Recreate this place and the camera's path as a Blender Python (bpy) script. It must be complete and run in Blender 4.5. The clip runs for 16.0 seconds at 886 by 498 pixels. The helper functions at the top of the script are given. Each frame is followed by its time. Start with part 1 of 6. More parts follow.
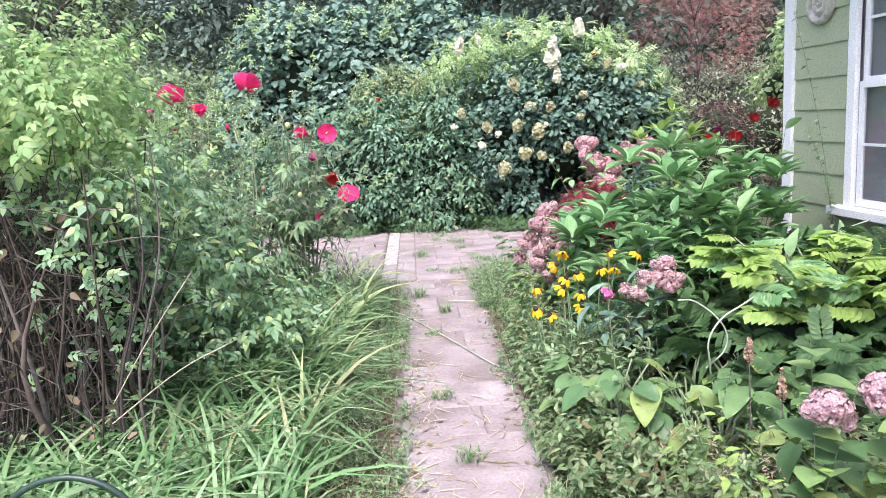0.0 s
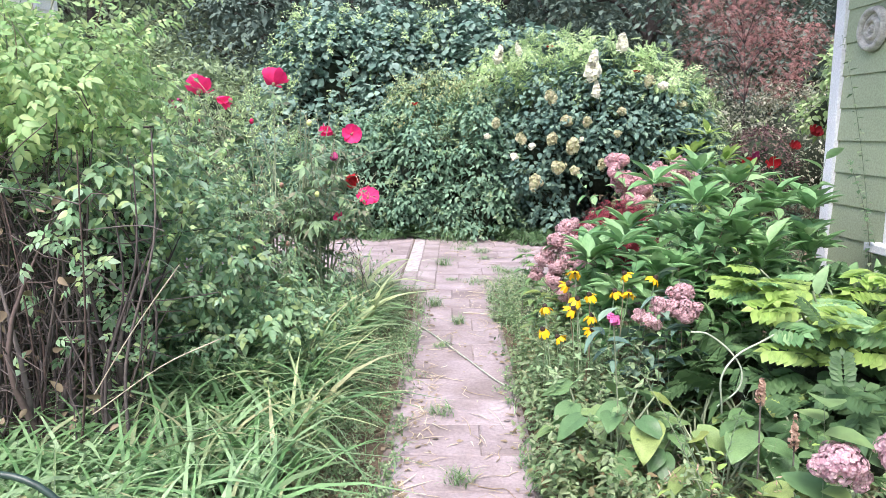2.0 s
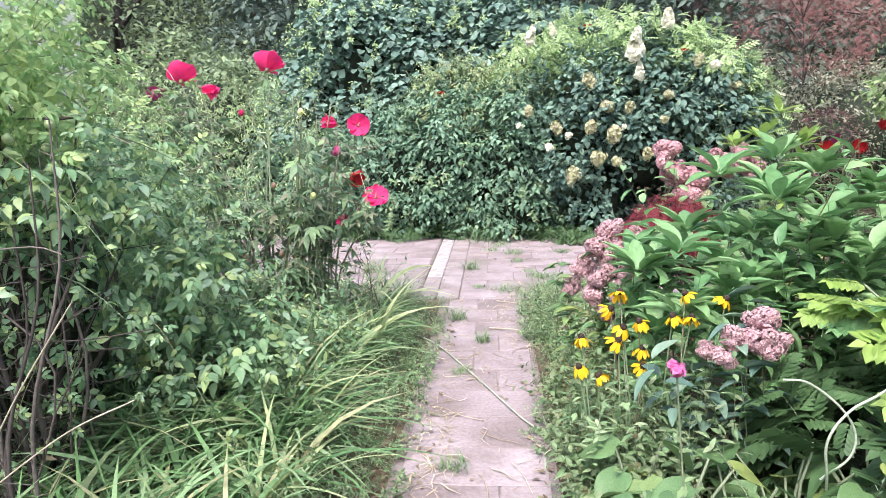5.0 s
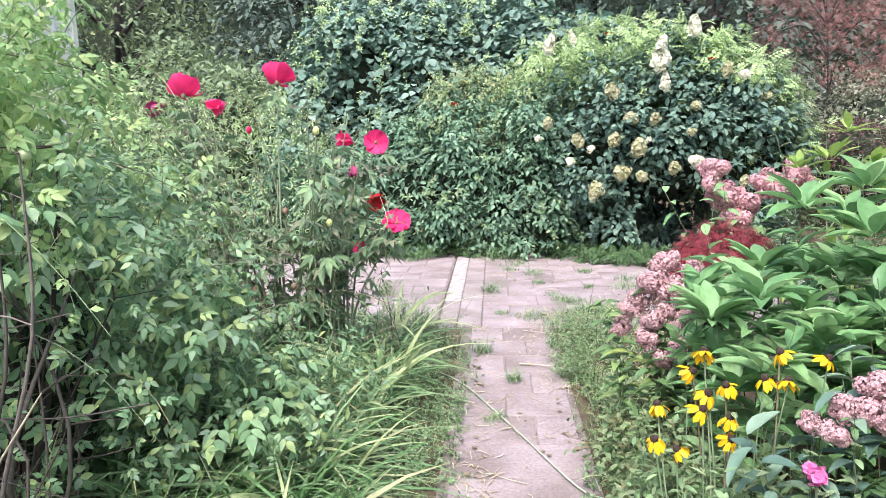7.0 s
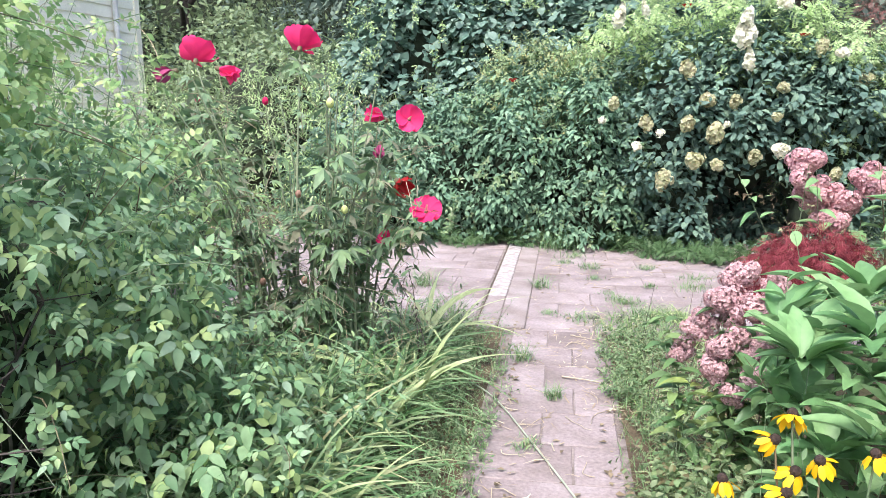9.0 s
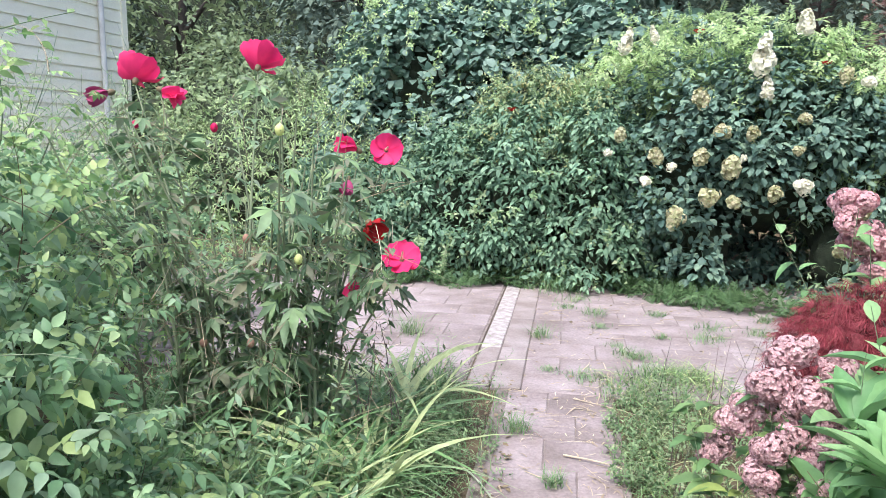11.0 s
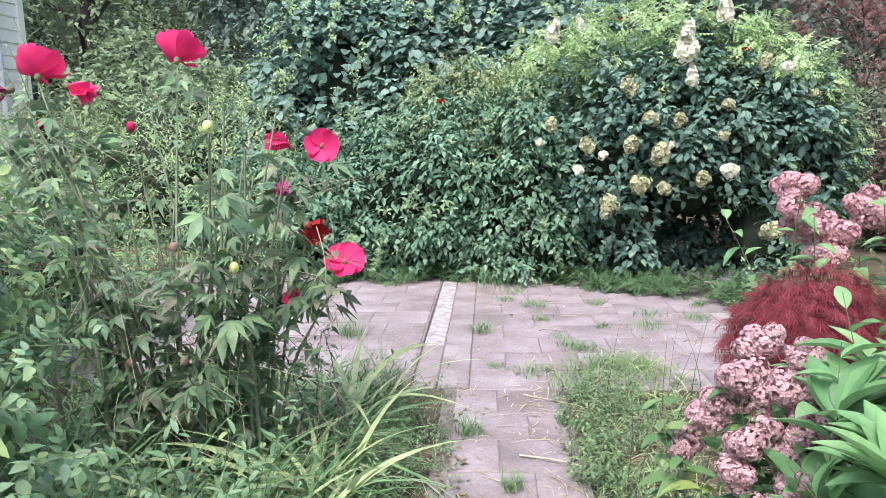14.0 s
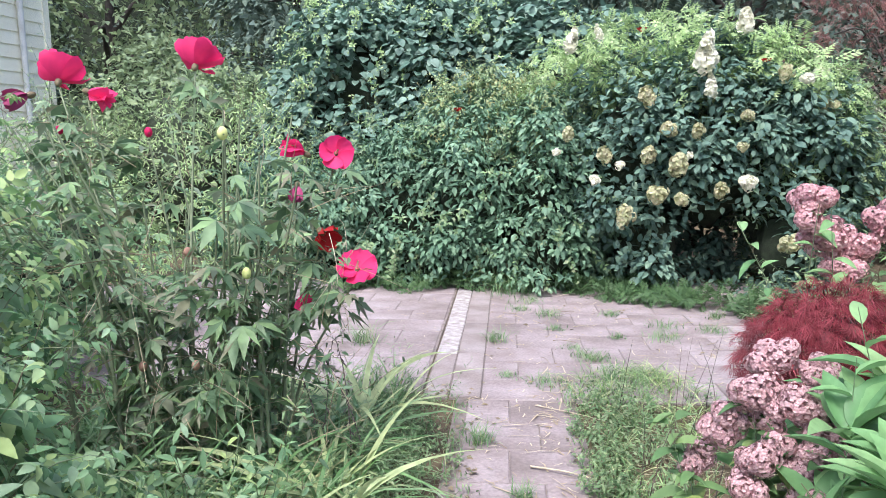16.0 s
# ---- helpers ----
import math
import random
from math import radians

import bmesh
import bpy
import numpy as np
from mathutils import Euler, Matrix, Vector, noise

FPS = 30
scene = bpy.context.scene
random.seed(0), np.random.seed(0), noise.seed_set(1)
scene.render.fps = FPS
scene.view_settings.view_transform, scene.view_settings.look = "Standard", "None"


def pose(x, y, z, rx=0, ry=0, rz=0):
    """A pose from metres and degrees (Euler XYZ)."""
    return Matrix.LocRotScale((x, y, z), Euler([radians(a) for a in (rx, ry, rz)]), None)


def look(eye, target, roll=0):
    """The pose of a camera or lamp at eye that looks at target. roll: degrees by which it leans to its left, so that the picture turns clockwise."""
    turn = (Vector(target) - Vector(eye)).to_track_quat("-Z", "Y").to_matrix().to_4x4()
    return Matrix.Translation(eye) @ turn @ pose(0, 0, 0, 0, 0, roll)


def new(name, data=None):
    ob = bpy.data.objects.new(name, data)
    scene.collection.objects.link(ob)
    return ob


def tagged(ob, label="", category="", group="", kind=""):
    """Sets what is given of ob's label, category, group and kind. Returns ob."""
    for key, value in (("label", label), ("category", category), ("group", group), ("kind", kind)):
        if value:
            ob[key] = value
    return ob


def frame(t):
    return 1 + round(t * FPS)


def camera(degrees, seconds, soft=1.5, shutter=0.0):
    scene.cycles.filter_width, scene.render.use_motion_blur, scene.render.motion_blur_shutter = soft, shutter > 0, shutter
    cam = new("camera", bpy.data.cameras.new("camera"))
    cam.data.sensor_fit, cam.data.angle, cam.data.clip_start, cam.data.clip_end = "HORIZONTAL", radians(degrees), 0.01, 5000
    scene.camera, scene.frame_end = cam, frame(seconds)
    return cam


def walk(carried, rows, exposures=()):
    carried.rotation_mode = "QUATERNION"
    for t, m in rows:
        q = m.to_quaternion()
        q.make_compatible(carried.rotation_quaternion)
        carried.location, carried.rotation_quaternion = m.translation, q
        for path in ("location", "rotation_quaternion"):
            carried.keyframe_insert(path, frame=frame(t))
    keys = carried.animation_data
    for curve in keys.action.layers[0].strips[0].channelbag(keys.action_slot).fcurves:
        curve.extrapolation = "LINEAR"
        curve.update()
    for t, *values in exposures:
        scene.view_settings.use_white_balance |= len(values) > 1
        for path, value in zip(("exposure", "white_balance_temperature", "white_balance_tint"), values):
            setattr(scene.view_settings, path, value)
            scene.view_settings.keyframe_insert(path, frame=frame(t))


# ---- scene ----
cam = camera(63.8, 16.0, 0.5)
PATH = [
    (0, (0.045, 0.623, 1.43), (0.112, 2.59, 1.076), -3.8),
    (0.5, (0.029, 0.6, 1.422), (0.138, 2.566, 1.077), -3.6),
    (1, (0.03, 0.604, 1.413), (0.221, 2.559, 1.035), -2.3),
    (1.5, (0.079, 0.655, 1.41), (0.185, 2.618, 1.043), -2.6),
    (2, (0.178, 0.747, 1.413), (0.147, 2.72, 1.085), -0.2),
    (2.5, (0.264, 0.811, 1.41), (0.129, 2.779, 1.08), 1.3),
    (3, (0.318, 0.866, 1.404), (0.12, 2.819, 1.021), -1.3),
    (3.5, (0.29, 0.993, 1.402), (0.141, 2.958, 1.061), -1.3),
    (4, (0.233, 1.152, 1.402), (0.193, 3.131, 1.119), -1.5),
    (4.5, (0.256, 1.302, 1.38), (0.202, 3.263, 0.988), -2.0),
    (4.7, (0.295, 1.374, 1.368), (0.155, 3.335, 1.006), -1.6),
    (6.8, (0.151, 1.859, 1.437), (-0.003, 3.83, 1.13), -1.7),
    (7, (0.12, 1.884, 1.439), (-0.029, 3.852, 1.116), -1.7),
    (7.5, (0.112, 2.007, 1.421), (0.029, 3.966, 1.023), -1.8),
    (8, (0.161, 2.186, 1.431), (-0.088, 4.141, 1.088), -0.3),
    (8.5, (0.21, 2.342, 1.435), (-0.107, 4.296, 1.145), 0.2),
    (8.7, (0.228, 2.373, 1.428), (-0.103, 4.309, 1.051), -0.2),
    (10.8, (0.189, 2.935, 1.416), (-0.064, 4.893, 1.098), -1.4),
    (11, (0.228, 3.011, 1.422), (-0.108, 4.96, 1.128), 0.2),
    (11.5, (0.266, 3.103, 1.42), (-0.194, 5.014, 1.055), -0.7),
    (12, (0.229, 3.13, 1.424), (-0.088, 5.08, 1.113), -1.3),
    (12.5, (0.187, 3.138, 1.428), (-0.073, 5.1, 1.138), -1.7),
    (13, (0.153, 3.159, 1.432), (-0.047, 5.127, 1.134), -1.7),
    (13.5, (0.137, 3.148, 1.425), (-0.045, 5.119, 1.134), -1.4),
    (14, (0.128, 3.15, 1.422), (-0.003, 5.121, 1.108), -1.3),
    (14.5, (0.128, 3.157, 1.424), (0.003, 5.129, 1.111), -1.1),
    (15, (0.129, 3.156, 1.42), (0.004, 5.128, 1.108), -0.7),
    (15.5, (0.137, 3.15, 1.422), (0.003, 5.12, 1.108), -0.7),
    (16, (0.145, 3.155, 1.423), (-0.033, 5.126, 1.132), -0.7),
]
walk(cam, [(t, look(eye, target, roll)) for t, eye, target, roll in PATH],
     [(0, 1.55, 6200, 18), (8, 1.57, 6300, 15), (11, 1.4, 6200, 13), (12.5, 1.32, 6100, 14), (16, 1.32, 6050, 14)])
# ---------- world, light ----------
world = bpy.data.worlds.new("overcast_sky")
scene.world = world
world.use_nodes = True
wn = world.node_tree
sky = wn.nodes.new("ShaderNodeTexSky")
sky.sky_type = 'NISHITA'
sky.sun_disc = False
sky.sun_elevation, sky.sun_rotation = radians(60), radians(196)
sky.dust_density = 4.0
wn.links.new(sky.outputs[0], wn.nodes["Background"].inputs[0])
wn.nodes["Background"].inputs[1].default_value = 0.15
sun = new("sun", bpy.data.lights.new("sun", 'SUN'))
sun.data.energy, sun.data.angle, sun.data.color = 1.5, radians(25), (1.0, 0.97, 0.92)
sun.matrix_world = pose(0, 0, 30, 30, 0, -16)

rng = np.random.default_rng(7)


# ---------- materials ----------
def nodes_of(name):
    m = bpy.data.materials.new(name)
    m.use_nodes = True
    return m, m.node_tree.nodes, m.node_tree.links, m.node_tree.nodes["Principled BSDF"]


def ramp_of(nodes, stops):
    r = nodes.new("ShaderNodeValToRGB")
    while len(r.color_ramp.elements) < len(stops):
        r.color_ramp.elements.new(0.5)
    for e, (p, c) in zip(r.color_ramp.elements, stops):
        e.position, e.color = p, (*c, 1)
    return r


def leaf_mat(name, colours, rough=0.5, glow=0.3, blotch=0.35, scale=25, cool=True, by_object=False):
    """Leaves: each one its own tint, blotched, part of the light passing through."""
    m, n, l, b = nodes_of(name)
    colours = [(c[0] * 1.32, c[1] * 1.36, c[2] * 2.1) if cool and c[1] >= max(c[0], c[2]) else c for c in colours]
    geo = n.new("ShaderNodeNewGeometry")
    k = len(colours)
    r = ramp_of(n, [(i / max(1, k - 1), c) for i, c in enumerate(colours)])
    if by_object:
        l.new(n.new("ShaderNodeObjectInfo").outputs["Random"], r.inputs[0])
    else:
        l.new(geo.outputs["Random Per Island"], r.inputs[0])
    tex, tc = n.new("ShaderNodeTexNoise"), n.new("ShaderNodeTexCoord")
    tex.inputs["Scale"].default_value, tex.inputs["Detail"].default_value = scale, 3
    l.new(tc.outputs["Object"], tex.inputs["Vector"])
    big = n.new("ShaderNodeTexNoise")
    big.inputs["Scale"].default_value = 2.2
    l.new(tc.outputs["Object"], big.inputs["Vector"])
    add = n.new("ShaderNodeMath")
    add.operation = 'ADD'
    l.new(tex.outputs[0], add.inputs[0]), l.new(big.outputs[0], add.inputs[1])
    mr = n.new("ShaderNodeMapRange")
    mr.inputs[1].default_value, mr.inputs[2].default_value = 0.6, 1.4
    mr.inputs[3].default_value, mr.inputs[4].default_value = 1 - blotch, 1 + blotch
    l.new(add.outputs[0], mr.inputs[0])
    mul = n.new("ShaderNodeVectorMath")
    mul.operation = 'SCALE'
    l.new(r.outputs[0], mul.inputs[0]), l.new(mr.outputs[0], mul.inputs["Scale"])
    l.new(mul.outputs[0], b.inputs["Base Color"])
    b.inputs["Roughness"].default_value = rough
    b.inputs["Specular IOR Level"].default_value = 0.32
    tr, mix, out = n.new("ShaderNodeBsdfTranslucent"), n.new("ShaderNodeMixShader"), n["Material Output"]
    l.new(mul.outputs[0], tr.inputs[0])
    mix.inputs[0].default_value = glow
    l.new(b.outputs[0], mix.inputs[1]), l.new(tr.outputs[0], mix.inputs[2]), l.new(mix.outputs[0], out.inputs[0])
    return m


def hard_mat(name, c1, c2, rough=0.8, scale=6, bump=0.3, c3=None, vary=0.0, metal=0.0, fine=90):
    """Stone, soil, wood and paint: two scales of stain and grain, with fine relief."""
    m, n, l, b = nodes_of(name)
    tc = n.new("ShaderNodeTexCoord")
    a, f = n.new("ShaderNodeTexNoise"), n.new("ShaderNodeTexNoise")
    a.inputs["Scale"].default_value, a.inputs["Detail"].default_value = scale, 5
    f.inputs["Scale"].default_value, f.inputs["Detail"].default_value = fine, 3
    src = tc.outputs["Object"]
    info = n.new("ShaderNodeObjectInfo")
    if vary:
        off = n.new("ShaderNodeVectorMath")
        off.operation = 'MULTIPLY_ADD'
        off.inputs[1].default_value = (1, 1, 1)
        comb = n.new("ShaderNodeVectorMath")
        comb.operation = 'SCALE'
        comb.inputs[0].default_value = (37, 53, 11)
        l.new(info.outputs["Random"], comb.inputs["Scale"])
        l.new(src, off.inputs[0]), l.new(comb.outputs[0], off.inputs[2])
        src = off.outputs[0]
    l.new(src, a.inputs["Vector"]), l.new(src, f.inputs["Vector"])
    stops = [(0.32, c1), (0.68, c2)] if c3 is None else [(0.3, c1), (0.55, c2), (0.75, c3)]
    r = ramp_of(n, stops)
    l.new(a.outputs[0], r.inputs[0])
    mr = n.new("ShaderNodeMapRange")
    mr.inputs[1].default_value, mr.inputs[2].default_value = 0.3, 0.7
    mr.inputs[3].default_value, mr.inputs[4].default_value = 0.82, 1.12
    l.new(f.outputs[0], mr.inputs[0])
    mul = n.new("ShaderNodeVectorMath")
    mul.operation = 'SCALE'
    l.new(r.outputs[0], mul.inputs[0]), l.new(mr.outputs[0], mul.inputs["Scale"])
    last = mul.outputs[0]
    if vary:
        mv = n.new("ShaderNodeMapRange")
        mv.inputs[3].default_value, mv.inputs[4].default_value = 1 - vary, 1 + vary
        l.new(info.outputs["Random"], mv.inputs[0])
        mm = n.new("ShaderNodeVectorMath")
        mm.operation = 'SCALE'
        l.new(last, mm.inputs[0]), l.new(mv.outputs[0], mm.inputs["Scale"])
        last = mm.outputs[0]
    l.new(last, b.inputs["Base Color"])
    b.inputs["Roughness"].default_value, b.inputs["Metallic"].default_value = rough, metal
    bp = n.new("ShaderNodeBump")
    bp.inputs["Strength"].default_value, bp.inputs["Distance"].default_value = bump, 0.01
    l.new(f.outputs[0], bp.inputs["Height"]), l.new(bp.outputs[0], b.inputs["Normal"])
    return m


M = {}
M["soil"] = hard_mat("soil", (0.07, 0.05, 0.032), (0.13, 0.1, 0.06), 0.95, 3, 0.8, (0.1, 0.11, 0.045), fine=40)
M["paver"] = hard_mat("paver", (0.19, 0.155, 0.148), (0.285, 0.24, 0.242), 0.88, 3.2, 0.5, (0.365, 0.318, 0.325), vary=0.05, fine=60)
M["joint"] = hard_mat("joint", (0.13, 0.105, 0.09), (0.27, 0.23, 0.215), 0.95, 9, 0.6)
M["edging"] = hard_mat("edging", (0.19, 0.155, 0.145), (0.32, 0.28, 0.275), 0.85, 4, 0.35, vary=0.06)
M["white_strip"] = hard_mat("white_strip", (0.24, 0.2, 0.19), (0.5, 0.48, 0.48), 0.7, 14, 0.3)
M["siding"] = hard_mat("siding", (0.345, 0.4, 0.255), (0.38, 0.435, 0.285), 0.6, 3, 0.12, vary=0.03)
M["trim"] = hard_mat("trim", (0.78, 0.79, 0.8), (0.86, 0.87, 0.88), 0.5, 4, 0.1)
M["cream"] = hard_mat("cream", (0.9, 0.86, 0.7), (0.95, 0.92, 0.78), 0.65, 2, 0.1, vary=0.04)
M["roof"] = hard_mat("roof", (0.05, 0.05, 0.055), (0.1, 0.1, 0.1), 0.9, 8, 0.6)
M["curtain"] = hard_mat("curtain", (0.34, 0.33, 0.36), (0.44, 0.43, 0.46), 0.9, 2, 0.1)
M["room"] = hard_mat("room", (0.16, 0.15, 0.17), (0.22, 0.21, 0.23), 0.9, 2, 0.1)
M["ornament"] = hard_mat("ornament", (0.36, 0.35, 0.3), (0.55, 0.54, 0.48), 0.8, 25, 0.4)
M["straw"] = leaf_mat("straw", [(0.289, 0.23, 0.145), (0.425, 0.357, 0.246), (0.51, 0.451, 0.348), (0.204, 0.145, 0.085)], 0.8, 0.05)
M["deadwood"] = leaf_mat("deadwood", [(0.04, 0.034, 0.031), (0.075, 0.064, 0.058), (0.13, 0.112, 0.1), (0.085, 0.06, 0.05)], 0.9, 0.0, scale=60)
M["stem"] = leaf_mat("stem", [(0.1, 0.15, 0.05), (0.16, 0.2, 0.08), (0.16, 0.12, 0.07)], 0.6, 0.05)
M["bark"] = hard_mat("bark", (0.03, 0.025, 0.022), (0.075, 0.062, 0.054), 0.9, 12, 0.8)
# near-black green: the shade between inner twigs put into the colour
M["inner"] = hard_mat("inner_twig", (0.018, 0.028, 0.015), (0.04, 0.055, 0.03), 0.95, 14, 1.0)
M["hedge"] = leaf_mat("hedge_leaf", [(0.069, 0.132, 0.058), (0.098, 0.173, 0.071), (0.127, 0.213, 0.086), (0.184, 0.276, 0.115)], 0.6, 0.22, 0.22)
M["olive"] = leaf_mat("olive_leaf", [(0.16, 0.23, 0.075), (0.21, 0.28, 0.09), (0.28, 0.33, 0.11), (0.32, 0.3, 0.12)], 0.55, 0.3, 0.25)
M["vine"] = leaf_mat("vine_leaf", [(0.07, 0.129, 0.064), (0.099, 0.163, 0.082), (0.129, 0.199, 0.099), (0.175, 0.245, 0.129)], 0.64, 0.2, 0.22)
M["hydleaf"] = leaf_mat("hydrangea_leaf", [(0.052, 0.099, 0.052), (0.077, 0.134, 0.068), (0.104, 0.171, 0.083), (0.156, 0.229, 0.104)], 0.6, 0.2, 0.22)
M["bright"] = leaf_mat("bright_leaf", [(0.2, 0.29, 0.085), (0.26, 0.36, 0.1), (0.32, 0.42, 0.125), (0.4, 0.47, 0.17)], 0.5, 0.4)
M["bramble"] = leaf_mat("bramble_leaf", [(0.101, 0.202, 0.101), (0.162, 0.294, 0.146), (0.222, 0.374, 0.193), (0.304, 0.455, 0.243), (0.263, 0.385, 0.263), (0.385, 0.506, 0.202), (0.132, 0.243, 0.121)], 0.5, 0.35, 0.3, cool=False)
# yellower than bramble_leaf, and paler to paint in the bush's lit top
M["palebramble"] = leaf_mat("pale_bramble_leaf", [(0.2, 0.35, 0.13), (0.27, 0.44, 0.18), (0.35, 0.51, 0.22), (0.44, 0.56, 0.23), (0.3, 0.45, 0.22)], 0.5, 0.4, 0.28, cool=False)
M["grass"] = leaf_mat("grass_blade", [(0.075, 0.17, 0.06), (0.12, 0.235, 0.09), (0.165, 0.295, 0.125), (0.26, 0.38, 0.2), (0.11, 0.225, 0.09), (0.37, 0.38, 0.21)], 0.42, 0.25, 0.3, cool=False)
M["fern"] = leaf_mat("fern_leaf", [(0.051, 0.109, 0.043), (0.072, 0.141, 0.054), (0.101, 0.18, 0.072)], 0.5, 0.25, 0.25, cool=False)
M["dryleaf"] = leaf_mat("dry_leaf", [(0.12, 0.095, 0.06), (0.2, 0.16, 0.1), (0.28, 0.23, 0.15)], 0.8, 0.1, 0.3)
M["weed"] = leaf_mat("weed_leaf", [(0.11, 0.195, 0.09), (0.17, 0.275, 0.13), (0.235, 0.34, 0.17), (0.32, 0.39, 0.23)], 0.5, 0.3, 0.4, cool=False)
M["strap"] = leaf_mat("strap_leaf", [(0.138, 0.25, 0.088), (0.225, 0.35, 0.125), (0.35, 0.463, 0.225), (0.525, 0.55, 0.3), (0.2, 0.325, 0.112)], 0.4, 0.3, cool=False)
M["paleweed"] = leaf_mat("pale_weed_leaf", [(0.078, 0.133, 0.039), (0.117, 0.18, 0.051), (0.156, 0.219, 0.066), (0.219, 0.258, 0.093), (0.125, 0.188, 0.054), (0.188, 0.141, 0.071)], 0.55, 0.35)
M["hibleaf"] = leaf_mat("hibiscus_leaf", [(0.086, 0.155, 0.086), (0.127, 0.213, 0.115), (0.167, 0.265, 0.144), (0.23, 0.356, 0.161), (0.196, 0.265, 0.184), (0.23, 0.23, 0.149)], 0.48, 0.3, cool=False)
M["peony"] = leaf_mat("broad_leaf", [(0.119, 0.259, 0.108), (0.167, 0.329, 0.135), (0.216, 0.389, 0.167), (0.292, 0.454, 0.216)], 0.4, 0.3, 0.22, 40, cool=False)
M["lime"] = leaf_mat("lime_leaf", [(0.22, 0.36, 0.085), (0.29, 0.44, 0.11), (0.36, 0.5, 0.14), (0.2, 0.33, 0.1)], 0.45, 0.4, cool=False)
HOSTA_TINTS = [(0.09, 0.18, 0.075), (0.13, 0.235, 0.095), (0.18, 0.29, 0.115), (0.3, 0.37, 0.11)]
M["hosta"] = leaf_mat("hosta_leaf", HOSTA_TINTS, 0.36, 0.28, 0.25, 30, cool=False)
M["hostaleaf"] = leaf_mat("single_hosta_leaf", HOSTA_TINTS, 0.34, 0.28, 0.3, 30, cool=False, by_object=True)
M["maple"] = leaf_mat("maple_leaf", [(0.16, 0.022, 0.035), (0.25, 0.04, 0.055), (0.34, 0.075, 0.09)], 0.5, 0.35)
M["mapletree"] = leaf_mat("maple_tree_leaf", [(0.2, 0.095, 0.09), (0.28, 0.13, 0.12), (0.35, 0.165, 0.15), (0.25, 0.18, 0.14)], 0.55, 0.35)
M["barberry"] = leaf_mat("barberry_leaf", [(0.1, 0.055, 0.06), (0.15, 0.085, 0.085), (0.13, 0.1, 0.07)], 0.55, 0.25)
M["varieg"] = leaf_mat("variegated_leaf", [(0.16, 0.2, 0.11), (0.3, 0.32, 0.22), (0.5, 0.5, 0.4), (0.14, 0.18, 0.09)], 0.5, 0.3, cool=False)
M["far"] = leaf_mat("far_leaf", [(0.1, 0.15, 0.125), (0.125, 0.18, 0.145), (0.15, 0.21, 0.16)], 0.85, 0.2, 0.2, cool=False)
M["mid"] = leaf_mat("mid_leaf", [(0.16, 0.23, 0.13), (0.22, 0.3, 0.16), (0.28, 0.36, 0.19)], 0.6, 0.3, 0.25, cool=False)
M["crimson"] = leaf_mat("crimson_petal", [(0.78, 0.026, 0.16), (0.82, 0.045, 0.2), (0.7, 0.018, 0.13)], 0.6, 0.35, 0.15)
M["wilted"] = leaf_mat("wilted_petal", [(0.26, 0.03, 0.1), (0.33, 0.05, 0.14), (0.2, 0.03, 0.08)], 0.7, 0.2, 0.3)
M["scarlet"] = leaf_mat("scarlet_petal", [(0.34, 0.012, 0.016), (0.42, 0.018, 0.02)], 0.55, 0.3, 0.2)
M["pinkfl"] = leaf_mat("pink_floret", [(0.58, 0.31, 0.35), (0.66, 0.4, 0.42), (0.72, 0.5, 0.5), (0.5, 0.25, 0.29)], 0.7, 0.3, 0.2, 60)
M["mauvefl"] = leaf_mat("faded_mauve_floret", [(0.48, 0.28, 0.31), (0.57, 0.37, 0.39), (0.66, 0.48, 0.48), (0.4, 0.22, 0.23)], 0.75, 0.25, 0.2, 60)
M["nearpink"] = leaf_mat("rose_floret", [(0.48, 0.27, 0.33), (0.57, 0.38, 0.42), (0.66, 0.5, 0.51), (0.52, 0.33, 0.36)], 0.7, 0.3, 0.2, 60)
M["whitefl"] = leaf_mat("white_floret", [(0.84, 0.82, 0.68), (0.88, 0.86, 0.75), (0.72, 0.74, 0.54)], 0.7, 0.3, 0.12, 60, cool=False)
M["limefl"] = leaf_mat("greenish_cream_floret", [(0.42, 0.46, 0.25), (0.5, 0.51, 0.3), (0.57, 0.55, 0.37), (0.45, 0.39, 0.23)], 0.7, 0.3, 0.12, 60, cool=False)
M["yellow"] = leaf_mat("yellow_petal", [(0.85, 0.46, 0.008), (0.88, 0.54, 0.012), (0.8, 0.36, 0.006)], 0.5, 0.3, 0.12, 60)
M["cone"] = hard_mat("dark_cone", (0.02, 0.012, 0.01), (0.05, 0.03, 0.02), 0.9, 60, 0.9)
M["bud"] = leaf_mat("yellow_green_bud", [(0.5, 0.55, 0.1), (0.58, 0.6, 0.16)], 0.5, 0.2, 0.15, 60)
M["fruit"] = hard_mat("green_fruit", (0.3, 0.4, 0.2), (0.42, 0.5, 0.28), 0.35, 40, 0.1)
M["pistil"] = hard_mat("pale_pistil", (0.75, 0.55, 0.4), (0.85, 0.75, 0.6), 0.7, 60, 0.2)
M["astilbe"] = leaf_mat("russet_plume", [(0.42, 0.27, 0.2), (0.52, 0.37, 0.28), (0.34, 0.2, 0.15)], 0.85, 0.2, 0.2, 60)
M["magenta"] = leaf_mat("magenta_floret", [(0.6, 0.13, 0.34), (0.68, 0.22, 0.42)], 0.6, 0.3, 0.15, 60)
M["hose"] = hard_mat("pale_hose", (0.3, 0.36, 0.26), (0.44, 0.49, 0.38), 0.5, 9, 0.1)
M["wire"] = hard_mat("dark_green_wire", (0.015, 0.035, 0.025), (0.03, 0.06, 0.045), 0.4, 20, 0.1)
